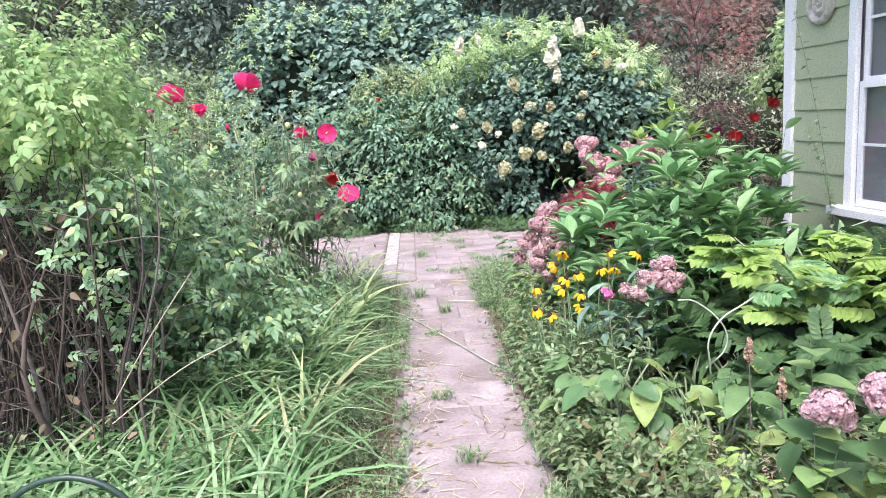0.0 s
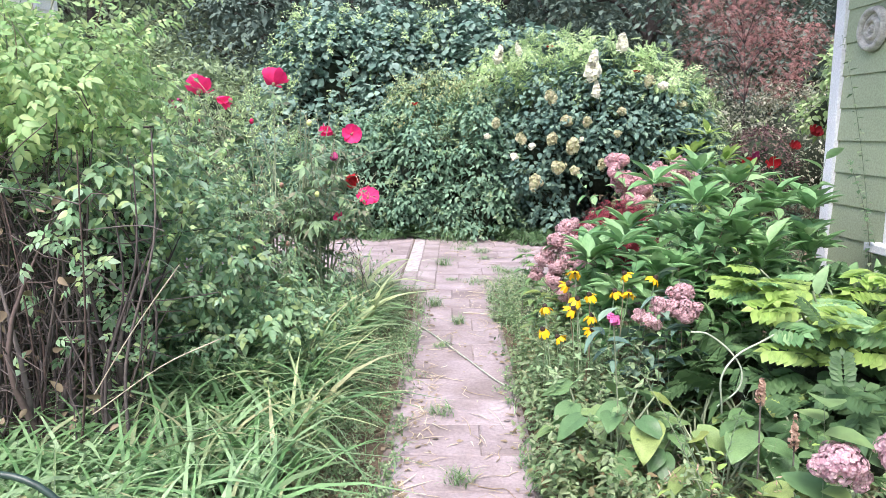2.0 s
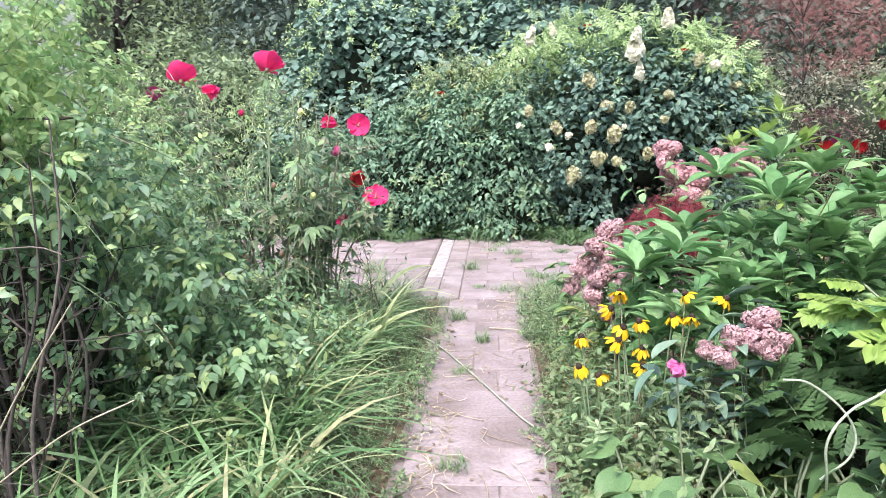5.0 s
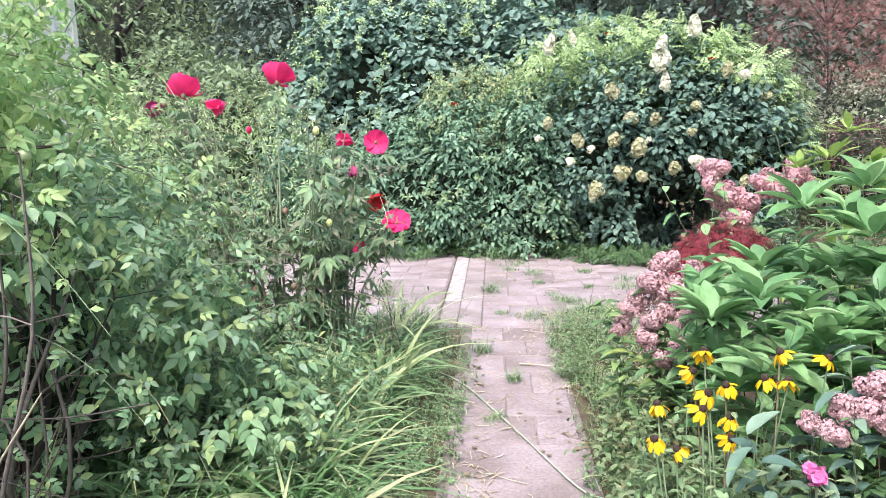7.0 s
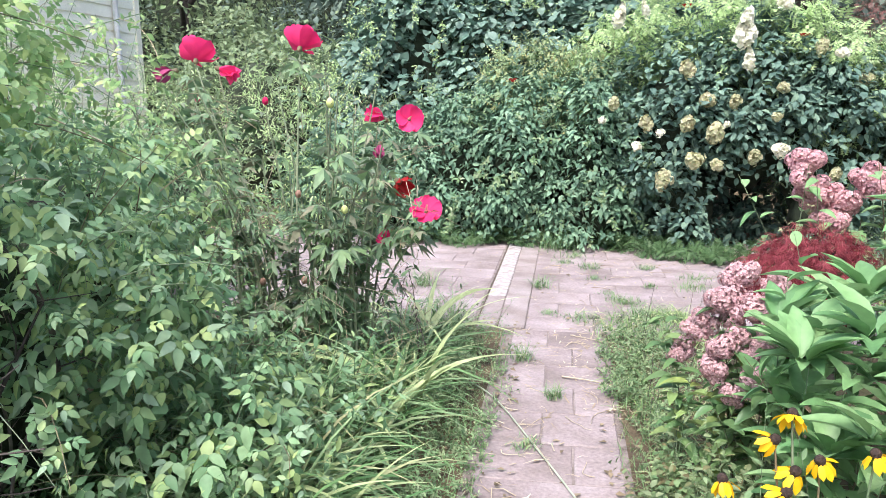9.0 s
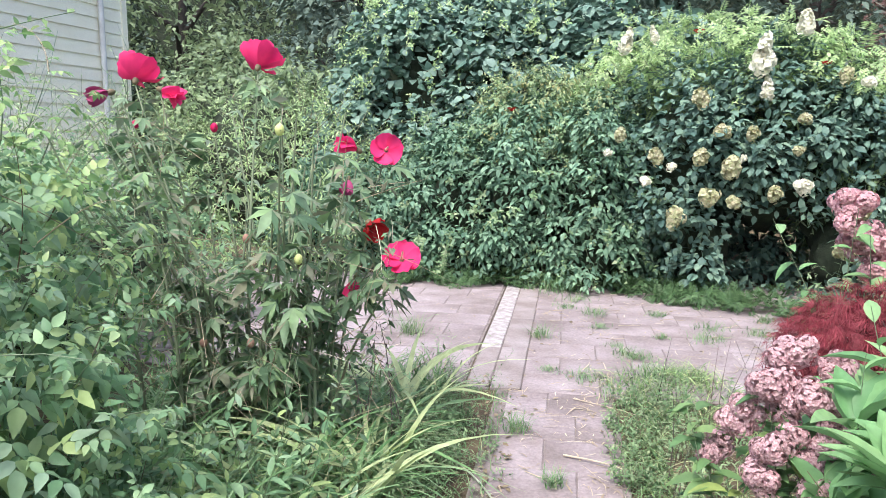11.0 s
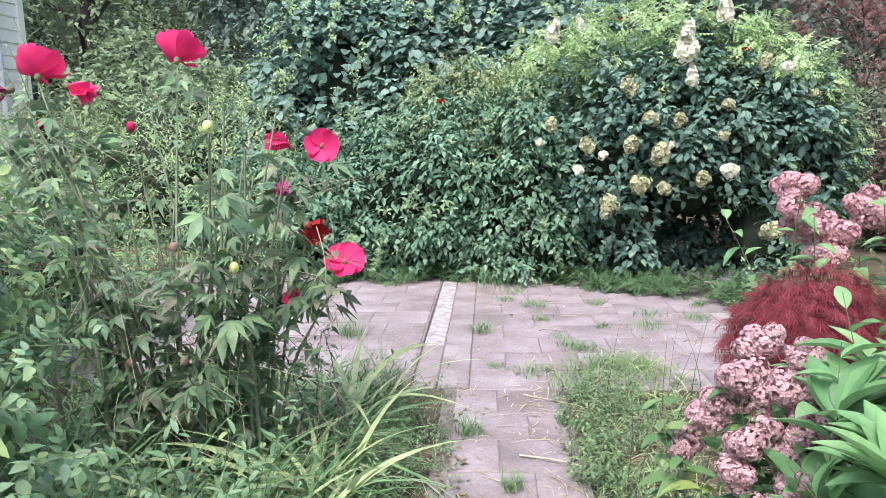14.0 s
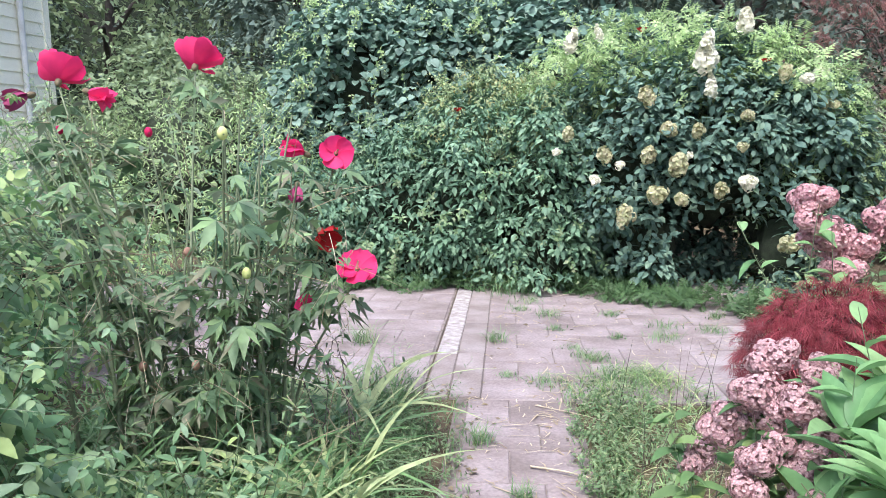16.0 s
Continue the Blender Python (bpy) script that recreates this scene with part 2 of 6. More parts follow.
M["pipe"] = hard_mat("white_pipe", (0.62, 0.62, 0.6), (0.74, 0.74, 0.72), 0.5, 5, 0.1)


def glass_mat():
    m, n, l, b = nodes_of("window_glass")
    gl, tr, mix = n.new("ShaderNodeBsdfGlossy"), n.new("ShaderNodeBsdfTransparent"), n.new("ShaderNodeMixShader")
    mix.inputs[0].default_value = 0.1
    gl.inputs["Roughness"].default_value = 0.03
    tr.inputs[0].default_value = (0.8, 0.82, 0.84, 1)
    l.new(tr.outputs[0], mix.inputs[1]), l.new(gl.outputs[0], mix.inputs[2])
    l.new(mix.outputs[0], n["Material Output"].inputs[0])
    return m


M["glass"] = glass_mat()


# ---------- mesh helpers ----------
def unit(a):
    return a / np.maximum(np.linalg.norm(a, axis=-1, keepdims=True), 1e-9)


def mesh_of(name, V, F, mat, smooth=True):
    """A mesh of triangles from arrays."""
    V, F = np.asarray(V, np.float32), np.asarray(F, np.int32)
    me = bpy.data.meshes.new(name)
    me.vertices.add(len(V)), me.loops.add(3 * len(F)), me.polygons.add(len(F))
    me.vertices.foreach_set("co", V.ravel())
    me.loops.foreach_set("vertex_index", F.ravel())
    me.polygons.foreach_set("loop_start", np.arange(0, 3 * len(F), 3, dtype=np.int32))
    me.polygons.foreach_set("use_smooth", np.full(len(F), smooth))
    me.update()
    me.validate()
    me.materials.append(mat)
    return me


def join(*pieces):
    Vs, Fs, k = [], [], 0
    for V, F in pieces:
        Vs.append(V), Fs.append(np.asarray(F) + k)
        k += len(V)
    return np.concatenate(Vs), np.concatenate(Fs)


def thing(name, x, y, z, label, category, group="", kind="", rz=0):
    ob = new(name)
    ob.matrix_world = pose(x, y, z, 0, 0, rz)
    return tagged(ob, label, category, group, kind)


JOINED = {"foliage", "inner_twigs", "shoots", "blades", "crown", "straws"}
JOINED_ENDS = ("leaves", "blades", "stems", "twigs", "tendrils", "canes", "shoots", "seeds", "sticks")


def part(name, geo, material, parent, label="", at=None):
    """One mesh object under a thing or a part; geometry in world metres unless at is given (a local pose)."""
    if isinstance(geo, bmesh.types.BMesh):
        me = bpy.data.meshes.new(name)
        geo.to_mesh(me), geo.free()
        me.materials.append(material)
    elif isinstance(geo, bpy.types.Mesh):
        me = geo
    else:
        me = mesh_of(name, geo[0], geo[1], material)
    joined = name in JOINED or name.endswith(JOINED_ENDS)
    if joined:
        name = "inner_growth" if name.startswith("inner") else "foliage" if name.endswith(("leaves", "seeds")) else "grass" if name.endswith("blades") else "straw" if name == "straws" else "crown" if name == "crown" else "cane_thicket" if name.endswith("canes") else "foliage" if name == "foliage" else "stem_growth"
    ob = new(name, me)
    if parent is not None:
        ob.parent = parent
        if at is None:
            m = parent.matrix_basis.copy()
            if parent.parent is not None:
                m = parent.parent.matrix_basis @ m
            ob.matrix_basis = m.inverted()
        else:
            ob.matrix_basis = at
    if joined:
        ob["kind"] = "stuff"
    return tagged(ob, label) if label else ob


def box(bm, x0, x1, y0, y1, z0, z1, bevel=0.0):
    r = bmesh.ops.create_cube(bm, size=1)
    for v in r["verts"]:
        v.co = Vector(((x0 + x1) / 2 + v.co.x * (x1 - x0), (y0 + y1) / 2 + v.co.y * (y1 - y0), (z0 + z1) / 2 + v.co.z * (z1 - z0)))
    if bevel:
        es = list({e for v in r["verts"] for e in v.link_edges})
        bmesh.ops.bevel(bm, geom=es, offset=bevel, segments=1, affect='EDGES')
    return bm


def boxes(*dims, bevel=0.0):
    bm = bmesh.new()
    for d in dims:
        box(bm, *d, bevel=bevel)
    return bm


def tube(P, R, sides=5):
    """A tube along points P with radii R."""
    P, R = np.asarray(P, float), np.broadcast_to(np.asarray(R, float), (len(P),))
    T = unit(np.gradient(P, axis=0))
    ref = np.where(np.abs(T[:, 2:3]) > 0.9, [[1.0, 0, 0]], [[0, 0, 1.0]])
    A = unit(np.cross(T, ref))
    for i in range(1, len(A)):
        A[i] = unit(A[i - 1] - T[i] * np.dot(A[i - 1], T[i]))
    B = np.cross(T, A)
    a = np.arange(sides) * 2 * np.pi / sides
    V = (P[:, None] + R[:, None, None] * (np.cos(a)[None, :, None] * A[:, None] + np.sin(a)[None, :, None] * B[:, None])).reshape(-1, 3)
    F = []
    for i in range(len(P) - 1):
        for j in range(sides):
            p, q = i * sides + j, i * sides + (j + 1) % sides
            F += [(p, q, q + sides), (p, q + sides, p + sides)]
    return V, np.array(F)


def smooth_line(pts, n=40):
    """A Catmull-Rom line through the points."""
    P = np.asarray(pts, float)
    P = np.vstack([2 * P[0] - P[1], P, 2 * P[-1] - P[-2]])
    out = []
    per = max(2, n // (len(P) - 3))
    for i in range(1, len(P) - 2):
        for t in np.linspace(0, 1, per, endpoint=False):
            a, b, c, d = P[i - 1:i + 3]
            out.append(0.5 * (2 * b + (c - a) * t + (2 * a - 5 * b + 4 * c - d) * t * t + (3 * b - a - 3 * c + d) * t ** 3))
    out.append(P[-2])
    return np.array(out)


# leaf shapes lie along +Y, one long, upper side +Z
def leaf_shape(w, rows=((0.4, 1.0),), droop=0.12, fold=0.14):
    V, F = [(0, 0, 0)], []
    for y, k in rows:
        zc = -droop * y * y
        V += [(-w * k / 2, y, zc + fold * w * k), (0, y, zc), (w * k / 2, y, zc + fold * w * k)]
    V.append((0, 1, -droop))
    last = len(V) - 1
    F += [(0, 2, 1), (0, 3, 2)]
    for i in range(len(rows) - 1):
        a, b = 1 + 3 * i, 4 + 3 * i
        F += [(a, a + 1, b + 1), (a, b + 1, b), (a + 1, a + 2, b + 2), (a + 1, b + 2, b + 1)]
    a = 1 + 3 * (len(rows) - 1)
    F += [(a, a + 1, last), (a + 1, a + 2, last)]
    return np.array(V, float), np.array(F)


def placed(shape, origin, az, length, pitch=0.0, tilt=0.0):
    m = Matrix.Translation(origin) @ Matrix.Rotation(az, 4, 'Z') @ Matrix.Rotation(pitch, 4, 'X') @ Matrix.Rotation(tilt, 4, 'Y')
    V = np.array([(m @ Vector(v * length))[:] for v in shape[0]])
    return V, shape[1]


LEAF = leaf_shape(0.55)
OVAL = leaf_shape(0.58, ((0.28, 0.85), (0.62, 0.9)), 0.2)
OVATE = leaf_shape(0.5, ((0.14, 0.66), (0.4, 1.0), (0.75, 0.55)), 0.25)
LANCE = leaf_shape(0.34, ((0.25, 0.8), (0.55, 1.0), (0.8, 0.55)), 0.2)
BROAD = leaf_shape(0.42, ((0.1, 0.5), (0.25, 0.86), (0.45, 1.0), (0.7, 0.75), (0.88, 0.36)), 0.32, 0.3)
SLIM = leaf_shape(0.3, ((0.35, 1.0), (0.7, 0.65)), 0.2)
NARROW = leaf_shape(0.22, ((0.35, 1.0), (0.7, 0.7)), 0.15)
HEART = leaf_shape(0.92, ((0.06, 0.62), (0.25, 0.98), (0.5, 1.0), (0.75, 0.68), (0.92, 0.25)), 0.25, 0.1)
BROADPIN = join(*[placed(leaf_shape(0.62, ((0.25, 0.8), (0.6, 1.0))), (0, y, -0.15 * y * y), s * 1.05, 0.36 * (1.15 - 0.5 * abs(y - 0.4)), -0.2)
                 for y in (0.12, 0.26, 0.4, 0.54, 0.68, 0.82) for s in (-1, 1)], placed(leaf_shape(0.6), (0, 0.88, -0.1), 0, 0.26, -0.3))
PINNATE = join(*[placed(leaf_shape(0.42), (0, y, -0.1 * y * y), s * 1.15, 0.3 * (1.15 - 0.4 * abs(y - 0.45)), -0.15)
                 for y in (0.15, 0.3, 0.45, 0.6, 0.75) for s in (-1, 1)], placed(leaf_shape(0.42), (0, 0.8, -0.06), 0, 0.26, -0.2))
ROSE = join(*[placed(leaf_shape(0.54, ((0.14, 0.7), (0.4, 1.0), (0.75, 0.55)), 0.28), (0, y, -0.12 * y * y), s * 1.0, 0.4, -0.25)
              for y in (0.22, 0.5) for s in (-1, 1)], placed(leaf_shape(0.54, ((0.14, 0.7), (0.4, 1.0), (0.75, 0.55)), 0.28), (0, 0.62, -0.05), 0, 0.46, -0.3))
TRIFOL = join(placed(leaf_shape(0.6), (0, 0.3, 0), 0, 0.7), placed(leaf_shape(0.6), (0, 0.3, 0), 1.15, 0.55), placed(leaf_shape(0.6), (0, 0.3, 0), -1.15, 0.55))
PALM = join(*[placed(leaf_shape(0.3 if abs(a) < 0.1 else 0.26, ((0.45, 1.0),), 0.2), (0, 0.12, 0), a, 0.88 * k) for a, k in ((0, 1), (0.6, 0.75), (-0.6, 0.75), (1.2, 0.45), (-1.2, 0.45))])
LACE = join(*[placed(leaf_shape(0.065, ((0.4, 1.0),), 0.5), (0, 0, 0), a, k) for a, k in ((0, 1), (0.35, 0.9), (-0.35, 0.9), (0.75, 0.75), (-0.75, 0.75), (1.2, 0.5), (-1.2, 0.5))])


def scatter(shape, P, D, N, S):
    """Leaves of one shape at points P, along D, facing N, of length S."""
    V0, F0 = shape
    Y = unit(np.asarray(D, float))
    X = unit(np.cross(Y, N))
    Z = np.cross(X, Y)
    S = np.broadcast_to(np.asarray(S, float), (len(P),))
    V = P[:, None] + S[:, None, None] * (V0[None, :, 0:1] * X[:, None] + V0[None, :, 1:2] * Y[:, None] + V0[None, :, 2:3] * Z[:, None])
    F = F0[None] + (np.arange(len(P)) * len(V0))[:, None, None]
    return V.reshape(-1, 3), F.reshape(-1, 3)


def rough_field(U, seed):
    """A soft bumpy field over directions or places."""
    g = np.random.default_rng(seed)
    out = np.zeros(len(U))
    for f, a in ((2.2, 0.5), (4.5, 0.3), (9.0, 0.2)):
        for _ in range(3):
            k = g.normal(size=3) * f
            out += a / 1.7 * np.sin(U @ k + g.uniform(0, 6.3))
    return out


def lump_points(lumps, n, seed, depth=0.22, bump=0.14, zmin=0.03):
    """Points in the outer shell of joined lumps (cx, cy, cz, rx, ry, rz), with the way out."""
    g = np.random.default_rng(seed)
    L = np.array(lumps, float)
    area = (L[:, 3] * L[:, 4] + L[:, 3] * L[:, 5] + L[:, 4] * L[:, 5])
    which = g.choice(len(L), size=int(n * 1.9), p=area / area.sum())
    U = unit(g.normal(size=(len(which), 3)))
    C, R = L[which, :3], L[which, 3:]
    k = (1 - depth * g.uniform(0, 1, len(U)) ** 1.7) * (1 + bump * rough_field(U * 1.3 + C, seed))
    P = C + U * R * k[:, None]
    N = unit(U / R)
    keep = P[:, 2] > zmin
    for i, l in enumerate(L):
        q = np.linalg.norm((P - l[:3]) / l[3:], axis=1)
        keep &= (which == i) | (q > 0.82)
    P, N = P[keep][:n], N[keep][:n]
    return P, N


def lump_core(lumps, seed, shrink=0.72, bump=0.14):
    """The dense inside of a shrub: solid lumps coloured dark for its shade."""
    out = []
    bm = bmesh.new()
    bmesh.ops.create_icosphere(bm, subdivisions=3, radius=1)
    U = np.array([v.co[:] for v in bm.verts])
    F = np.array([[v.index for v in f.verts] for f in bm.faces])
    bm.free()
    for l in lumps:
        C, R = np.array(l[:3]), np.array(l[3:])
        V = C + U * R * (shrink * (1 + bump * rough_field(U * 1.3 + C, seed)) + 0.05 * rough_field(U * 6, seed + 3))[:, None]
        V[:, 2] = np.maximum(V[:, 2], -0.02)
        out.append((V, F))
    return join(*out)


def clumps(lumps, n, r, seed, squash=0.75):
    """Smaller tufts that sit on the surface of large lumps and give it hollows and shelves."""
    P, N = lump_points(lumps, n, seed + 70, 0.12)
    g = np.random.default_rng(seed + 71)
    rr = r * g.uniform(0.55, 1.3, len(P))
    return [(*(p - nn * q * 0.35), q, q, q * squash) for p, nn, q in zip(P, N, rr)]


def tuft_points(lumps, n, seed, zmin=0.03):
    """Points over the upper and outer sides of many small tufts."""
    g = np.random.default_rng(seed)
    L = np.array(lumps, float)
    w = L[:, 3] ** 2
    which = g.choice(len(L), size=n, p=w / w.sum())
    U = unit(g.normal(size=(n, 3)) + np.array([0, -0.25, 0.35]))
    k = 1 - 0.55 * g.uniform(0, 1, n) ** 2
    P = L[which, :3] + U * L[which, 3:] * k[:, None]
    P[:, 2] = np.maximum(P[:, 2], zmin)
    return P, U


def outside(P, N, hollow):
    if hollow is None:
        return P, N
    keep = np.linalg.norm((P - np.array(hollow[:3])) / np.array(hollow[3:]), axis=1) > 1
    return P[keep], N[keep]


def tuft_leaves(shape, lumps, n, size, seed, droop=0.25, flat=0.9, hollow=None):
    g = np.random.default_rng(seed + 50)
    P, N = outside(*tuft_points(lumps, n, seed), hollow)
    D = N * np.array([1, 1, 0.3]) + g.normal(size=P.shape) * 0.4 + np.array([0, 0, -droop - 0.15])
    Up = np.array([0, 0, flat]) + N * 0.8 + g.normal(size=P.shape) * 0.2
    return scatter(shape, P, D, Up, size * g.uniform(0.5, 1.25, len(P)))


def cloud_leaves(shape, lumps, n, size, seed, depth=0.22, droop=0.35, flat=0.8, bump=0.14, hollow=None):
    g = np.random.default_rng(seed + 50)
    P, N = outside(*lump_points(lumps, n, seed, depth, bump), hollow)
    k = len(P)
    D = N * np.array([1, 1, 0.5]) + g.normal(size=(k, 3)) * 0.6 + np.array([0, 0, -droop])
    Up = np.array([0, 0, flat]) + N * 0.7 + g.normal(size=(k, 3)) * 0.25
    return scatter(shape, P, D, Up, size * g.uniform(0.55, 1.25, k))


def shoots(base, dirs, L, k, size, seed, droop=0.2, start=0.2, shape=LEAF, lift=0.5, thick=0.003, taper=0.4, seg=5, pair=False):
    """Stems from base along dirs, bending down, each with k leaves round it: (stems, leaves)."""
    g = np.random.default_rng(seed)
    base, T0 = np.asarray(base, float), unit(np.asarray(dirs, float))
    n = len(base)
    L = np.broadcast_to(np.asarray(L, float), (n,))
    side = g.normal(size=(n, 3)) * 0.18
    dz = np.array([0, 0, -1.0]) * droop + side

    def at(s):
        return base + T0 * (L * s)[:, None] + dz * (L * s * s)[:, None]

    def tan(s):
        return unit(T0 + dz * 2 * s[:, None])
    S = np.linspace(0, 1, seg)
    pts = np.stack([at(np.full(n, s)) for s in S], 1)
    tg = np.stack([tan(np.full(n, s)) for s in S], 1)
    A = unit(np.cross(tg, np.array([0.31, 0.17, 0.93])))
    B = np.cross(tg, A)
    rad = thick * (1 - 0.75 * S)[None, :, None] * np.clip(L, 0.3, 1.5)[:, None, None] * 2
    ring = [pts + rad * (np.cos(a) * A + np.sin(a) * B) for a in (0, 2.094, 4.189)]
    V = np.stack(ring, 2).reshape(n, -1, 3)
    F = []
    for i in range(seg - 1):
        for j in range(3):
            p, q = i * 3 + j, i * 3 + (j + 1) % 3
            F += [(p, q, q + 3), (p, q + 3, p + 3)]
    F = np.array(F)[None] + (np.arange(n) * seg * 3)[:, None, None]
    stems = (V.reshape(-1, 3), F.reshape(-1, 3))
    Ps, Ds, Ns, Zs = [], [], [], []
    ph0 = g.uniform(0, 6.28, n)
    for j in range(k):
        s = start + (1 - start) * ((j // 2 * 2 if pair else j) + 0.6 * g.uniform(0, 1, n) * (not pair)) / k
        s = np.minimum(s, 1)
        T = tan(s)
        a1 = unit(np.cross(T, np.array([0.31, 0.17, 0.93])))
        b1 = np.cross(T, a1)
        ph = ph0 + (j * 2.4 if not pair else (j // 2) * 1.57 + (j % 2) * 3.14) + g.normal(size=n) * 0.2
        sd = np.cos(ph)[:, None] * a1 + np.sin(ph)[:, None] * b1
        Ps.append(at(s))
        Ds.append(sd + T * lift + np.array([0, 0, -0.15]) + g.normal(size=(n, 3)) * 0.15)
        Ns.append(T * 0.7 + np.array([0, 0, 0.7]) + g.normal(size=(n, 3)) * 0.2)
        Zs.append(size * (1 - taper * s) * g.uniform(0.7, 1.2, n))
    leaves = scatter(shape, np.concatenate(Ps), np.concatenate(Ds), np.concatenate(Ns), np.concatenate(Zs))
    return stems, leaves


def blades(base, length, width, seed, arch=(0.3, 0.9), az=None, seg=6, lean=0.25):
    """Arching grass blades."""
    g = np.random.default_rng(seed)
    n = len(base)
    az = g.uniform(0, 6.28, n) if az is None else az + g.normal(size=n) * 0.7
    L = length * g.uniform(0.55, 1.15, n)
    H = np.stack([np.cos(az), np.sin(az), np.zeros(n)], 1)
    Sd = np.stack([-np.sin(az), np.cos(az), g.normal(size=n) * 0.35], 1)
    a = g.uniform(*arch, n)
    V, prev = [], None
    W = width * g.uniform(0.6, 1.3, n)
    for i, s in enumerate(np.linspace(0, 1, seg)):
        p = base + H * (L * (lean * s + a * 0.75 * s * s))[:, None] + np.array([0, 0, 1.0]) * (L * (s * (1 - 0.2 * lean) - 0.62 * a * s ** 2.4))[:, None]
        w = (W * (1.02 - s ** 1.8))[:, None] / 2
        V += [p - Sd * w, p + Sd * w]
    V = np.stack(V, 1)
    F = []
    for i in range(seg - 1):
        F += [(2 * i, 2 * i + 1, 2 * i + 3), (2 * i, 2 * i + 3, 2 * i + 2)]
    F = np.array(F)[None] + (np.arange(n) * seg * 2)[:, None, None]
    V = V.reshape(-1, 3)
    V[:, 2] = np.maximum(V[:, 2], 0.006)
    return V, F.reshape(-1, 3)


def spots(n, x0, x1, y0, y1, seed, clump=0.0, keep=None):
    """Random places on the ground, gathered into clumps."""
    g = np.random.default_rng(seed)
    P = np.stack([g.uniform(x0, x1, n * 3), g.uniform(y0, y1, n * 3), np.zeros(n * 3)], 1)
    if clump:
        P = P[rough_field(P * 1.6, seed) > g.uniform(-1, 1, len(P)) * (1 - clump) - 0.15]
    if keep is not None:
        P = P[keep(P)]
    return P[:n]


def up_dirs(n, seed, spread=0.3, lean=(0, 0)):
    g = np.random.default_rng(seed)
    return unit(np.stack([g.normal(size=n) * spread + lean[0], g.normal(size=n) * spread + lean[1], np.ones(n)], 1))


def floret_ball(radius, n, seed, petal=0.012, squash=0.8, point=0.0):
    """An irregular flower head: small knots of four-petalled florets."""
    g = np.random.default_rng(seed)
    knots = 9
    C = unit(g.normal(size=(knots, 3)) + np.array([0, 0, 0.25])) * radius * g.uniform(0.35, 0.75, (knots, 1))
    C = np.vstack([C, np.zeros((1, 3))])
    R = np.append(radius * g.uniform(0.3, 0.52, knots), radius * 0.6)
    which = g.choice(knots + 1, size=n, p=R ** 2 / (R ** 2).sum())
    U = unit(g.normal(size=(n, 3)) + np.array([0, 0, 0.2]))
    P = C[which] + U * R[which, None] * (1 - g.uniform(0, 0.15, (n, 1)))
    P[:, 2] *= squash
    if point:
        P[:, 2] = P[:, 2] * point
        P[:, :2] *= (1 - 0.75 * np.clip((P[:, 2] / (radius * point * squash) + 0.6) / 1.6, 0, 1))[:, None]
    pet = (np.array([(0, 0, 0), (-0.5, 0.55, 0.12), (0, 1.0, 0.02), (0.5, 0.55, 0.12)], float), np.array([(0, 3, 1), (1, 3, 2)]))
    A = unit(np.cross(U, g.normal(size=(n, 3))))
    B = np.cross(U, A)
    S = petal * g.uniform(0.75, 1.25, n)
    return join(*[scatter(pet, P, np.cos(q * 1.57) * A + np.sin(q * 1.57) * B + U * 0.3, U, S) for q in range(4)])


def shrub(name, lumps, leaf, n, size, seed, label, category, shape=LEAF, core=0.8, nshoot=0, shoot_len=0.3, depth=0.22, group="", kind="", stem="stem", shoot_droop=0.25, k=9, bump=0.14, flat=0.8, core_mat="inner", tufts=0, tuft_r=0.25, hollow=None):
    """A dense bush: dark core for the inner shade, foliage, and young shoots that break the outline."""
    L = np.array(lumps)
    base = thing(name, float(L[:, 0].mean()), float(L[:, 1].mean()), 0, label, category, group, kind)
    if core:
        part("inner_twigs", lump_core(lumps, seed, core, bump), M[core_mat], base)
    geo = cloud_leaves(shape, lumps, n // 4 if tufts else n, size, seed, depth, bump=bump, flat=flat, hollow=hollow)
    if tufts:
        geo = join(geo, tuft_leaves(shape, clumps(lumps, tufts, tuft_r, seed), n - n // 4, size, seed + 5, hollow=hollow))
    part("foliage", geo, M[leaf], base)
    if nshoot:
        g = np.random.default_rng(seed + 9)
        P, N = outside(*lump_points(lumps, nshoot, seed + 1, 0.1, bump), hollow)
        D = N + np.array([0, 0, 0.45]) + g.normal(size=P.shape) * 0.35
        s, l = shoots(P - N * 0.05, D, shoot_len * g.uniform(0.5, 1.2, len(P)), k, size, seed + 2, shoot_droop, 0.1, shape)
        part("shoots", s, M[stem], base)
        part("shoot_leaves", l, M[leaf], base)
    return base


def head_meshes(key, mat, radius, n, seed, petal, squash=0.8, point=0.0, count=3):
    return [mesh_of(key, *floret_ball(radius, n, seed + i, petal, squash, point), M[mat], False) for i in range(count)]


# ---------- ground, path and patio ----------
def ground_sheet():
    bm = bmesh.new()
    n = 60
    xs = np.concatenate([[-900, -300, -100, -40], np.linspace(-14, 14, n), [40, 100, 300, 900]])
    ys = np.concatenate([[-900, -300, -100, -30], np.linspace(-8, 20, n), [40, 100, 300, 900]])
    grid = [[bm.verts.new((x, y, -0.012)) for x in xs] for y in ys]
    for j in range(len(ys) - 1):
        for i in range(len(xs) - 1):
            bm.faces.new((grid[j][i], grid[j][i + 1], grid[j + 1][i + 1], grid[j + 1][i]))
    g = random.Random(3)
    for row in grid:
        for v in row:
            if abs(v.co.x) < 14 and -8 < v.co.y < 20:
                v.co.z += g.uniform(-0.008, 0.0)
    return bm


ground = part("ground", ground_sheet(), M["soil"], None)
tagged(ground, "bare brown garden soil with leaf litter", "ground", kind="structure")

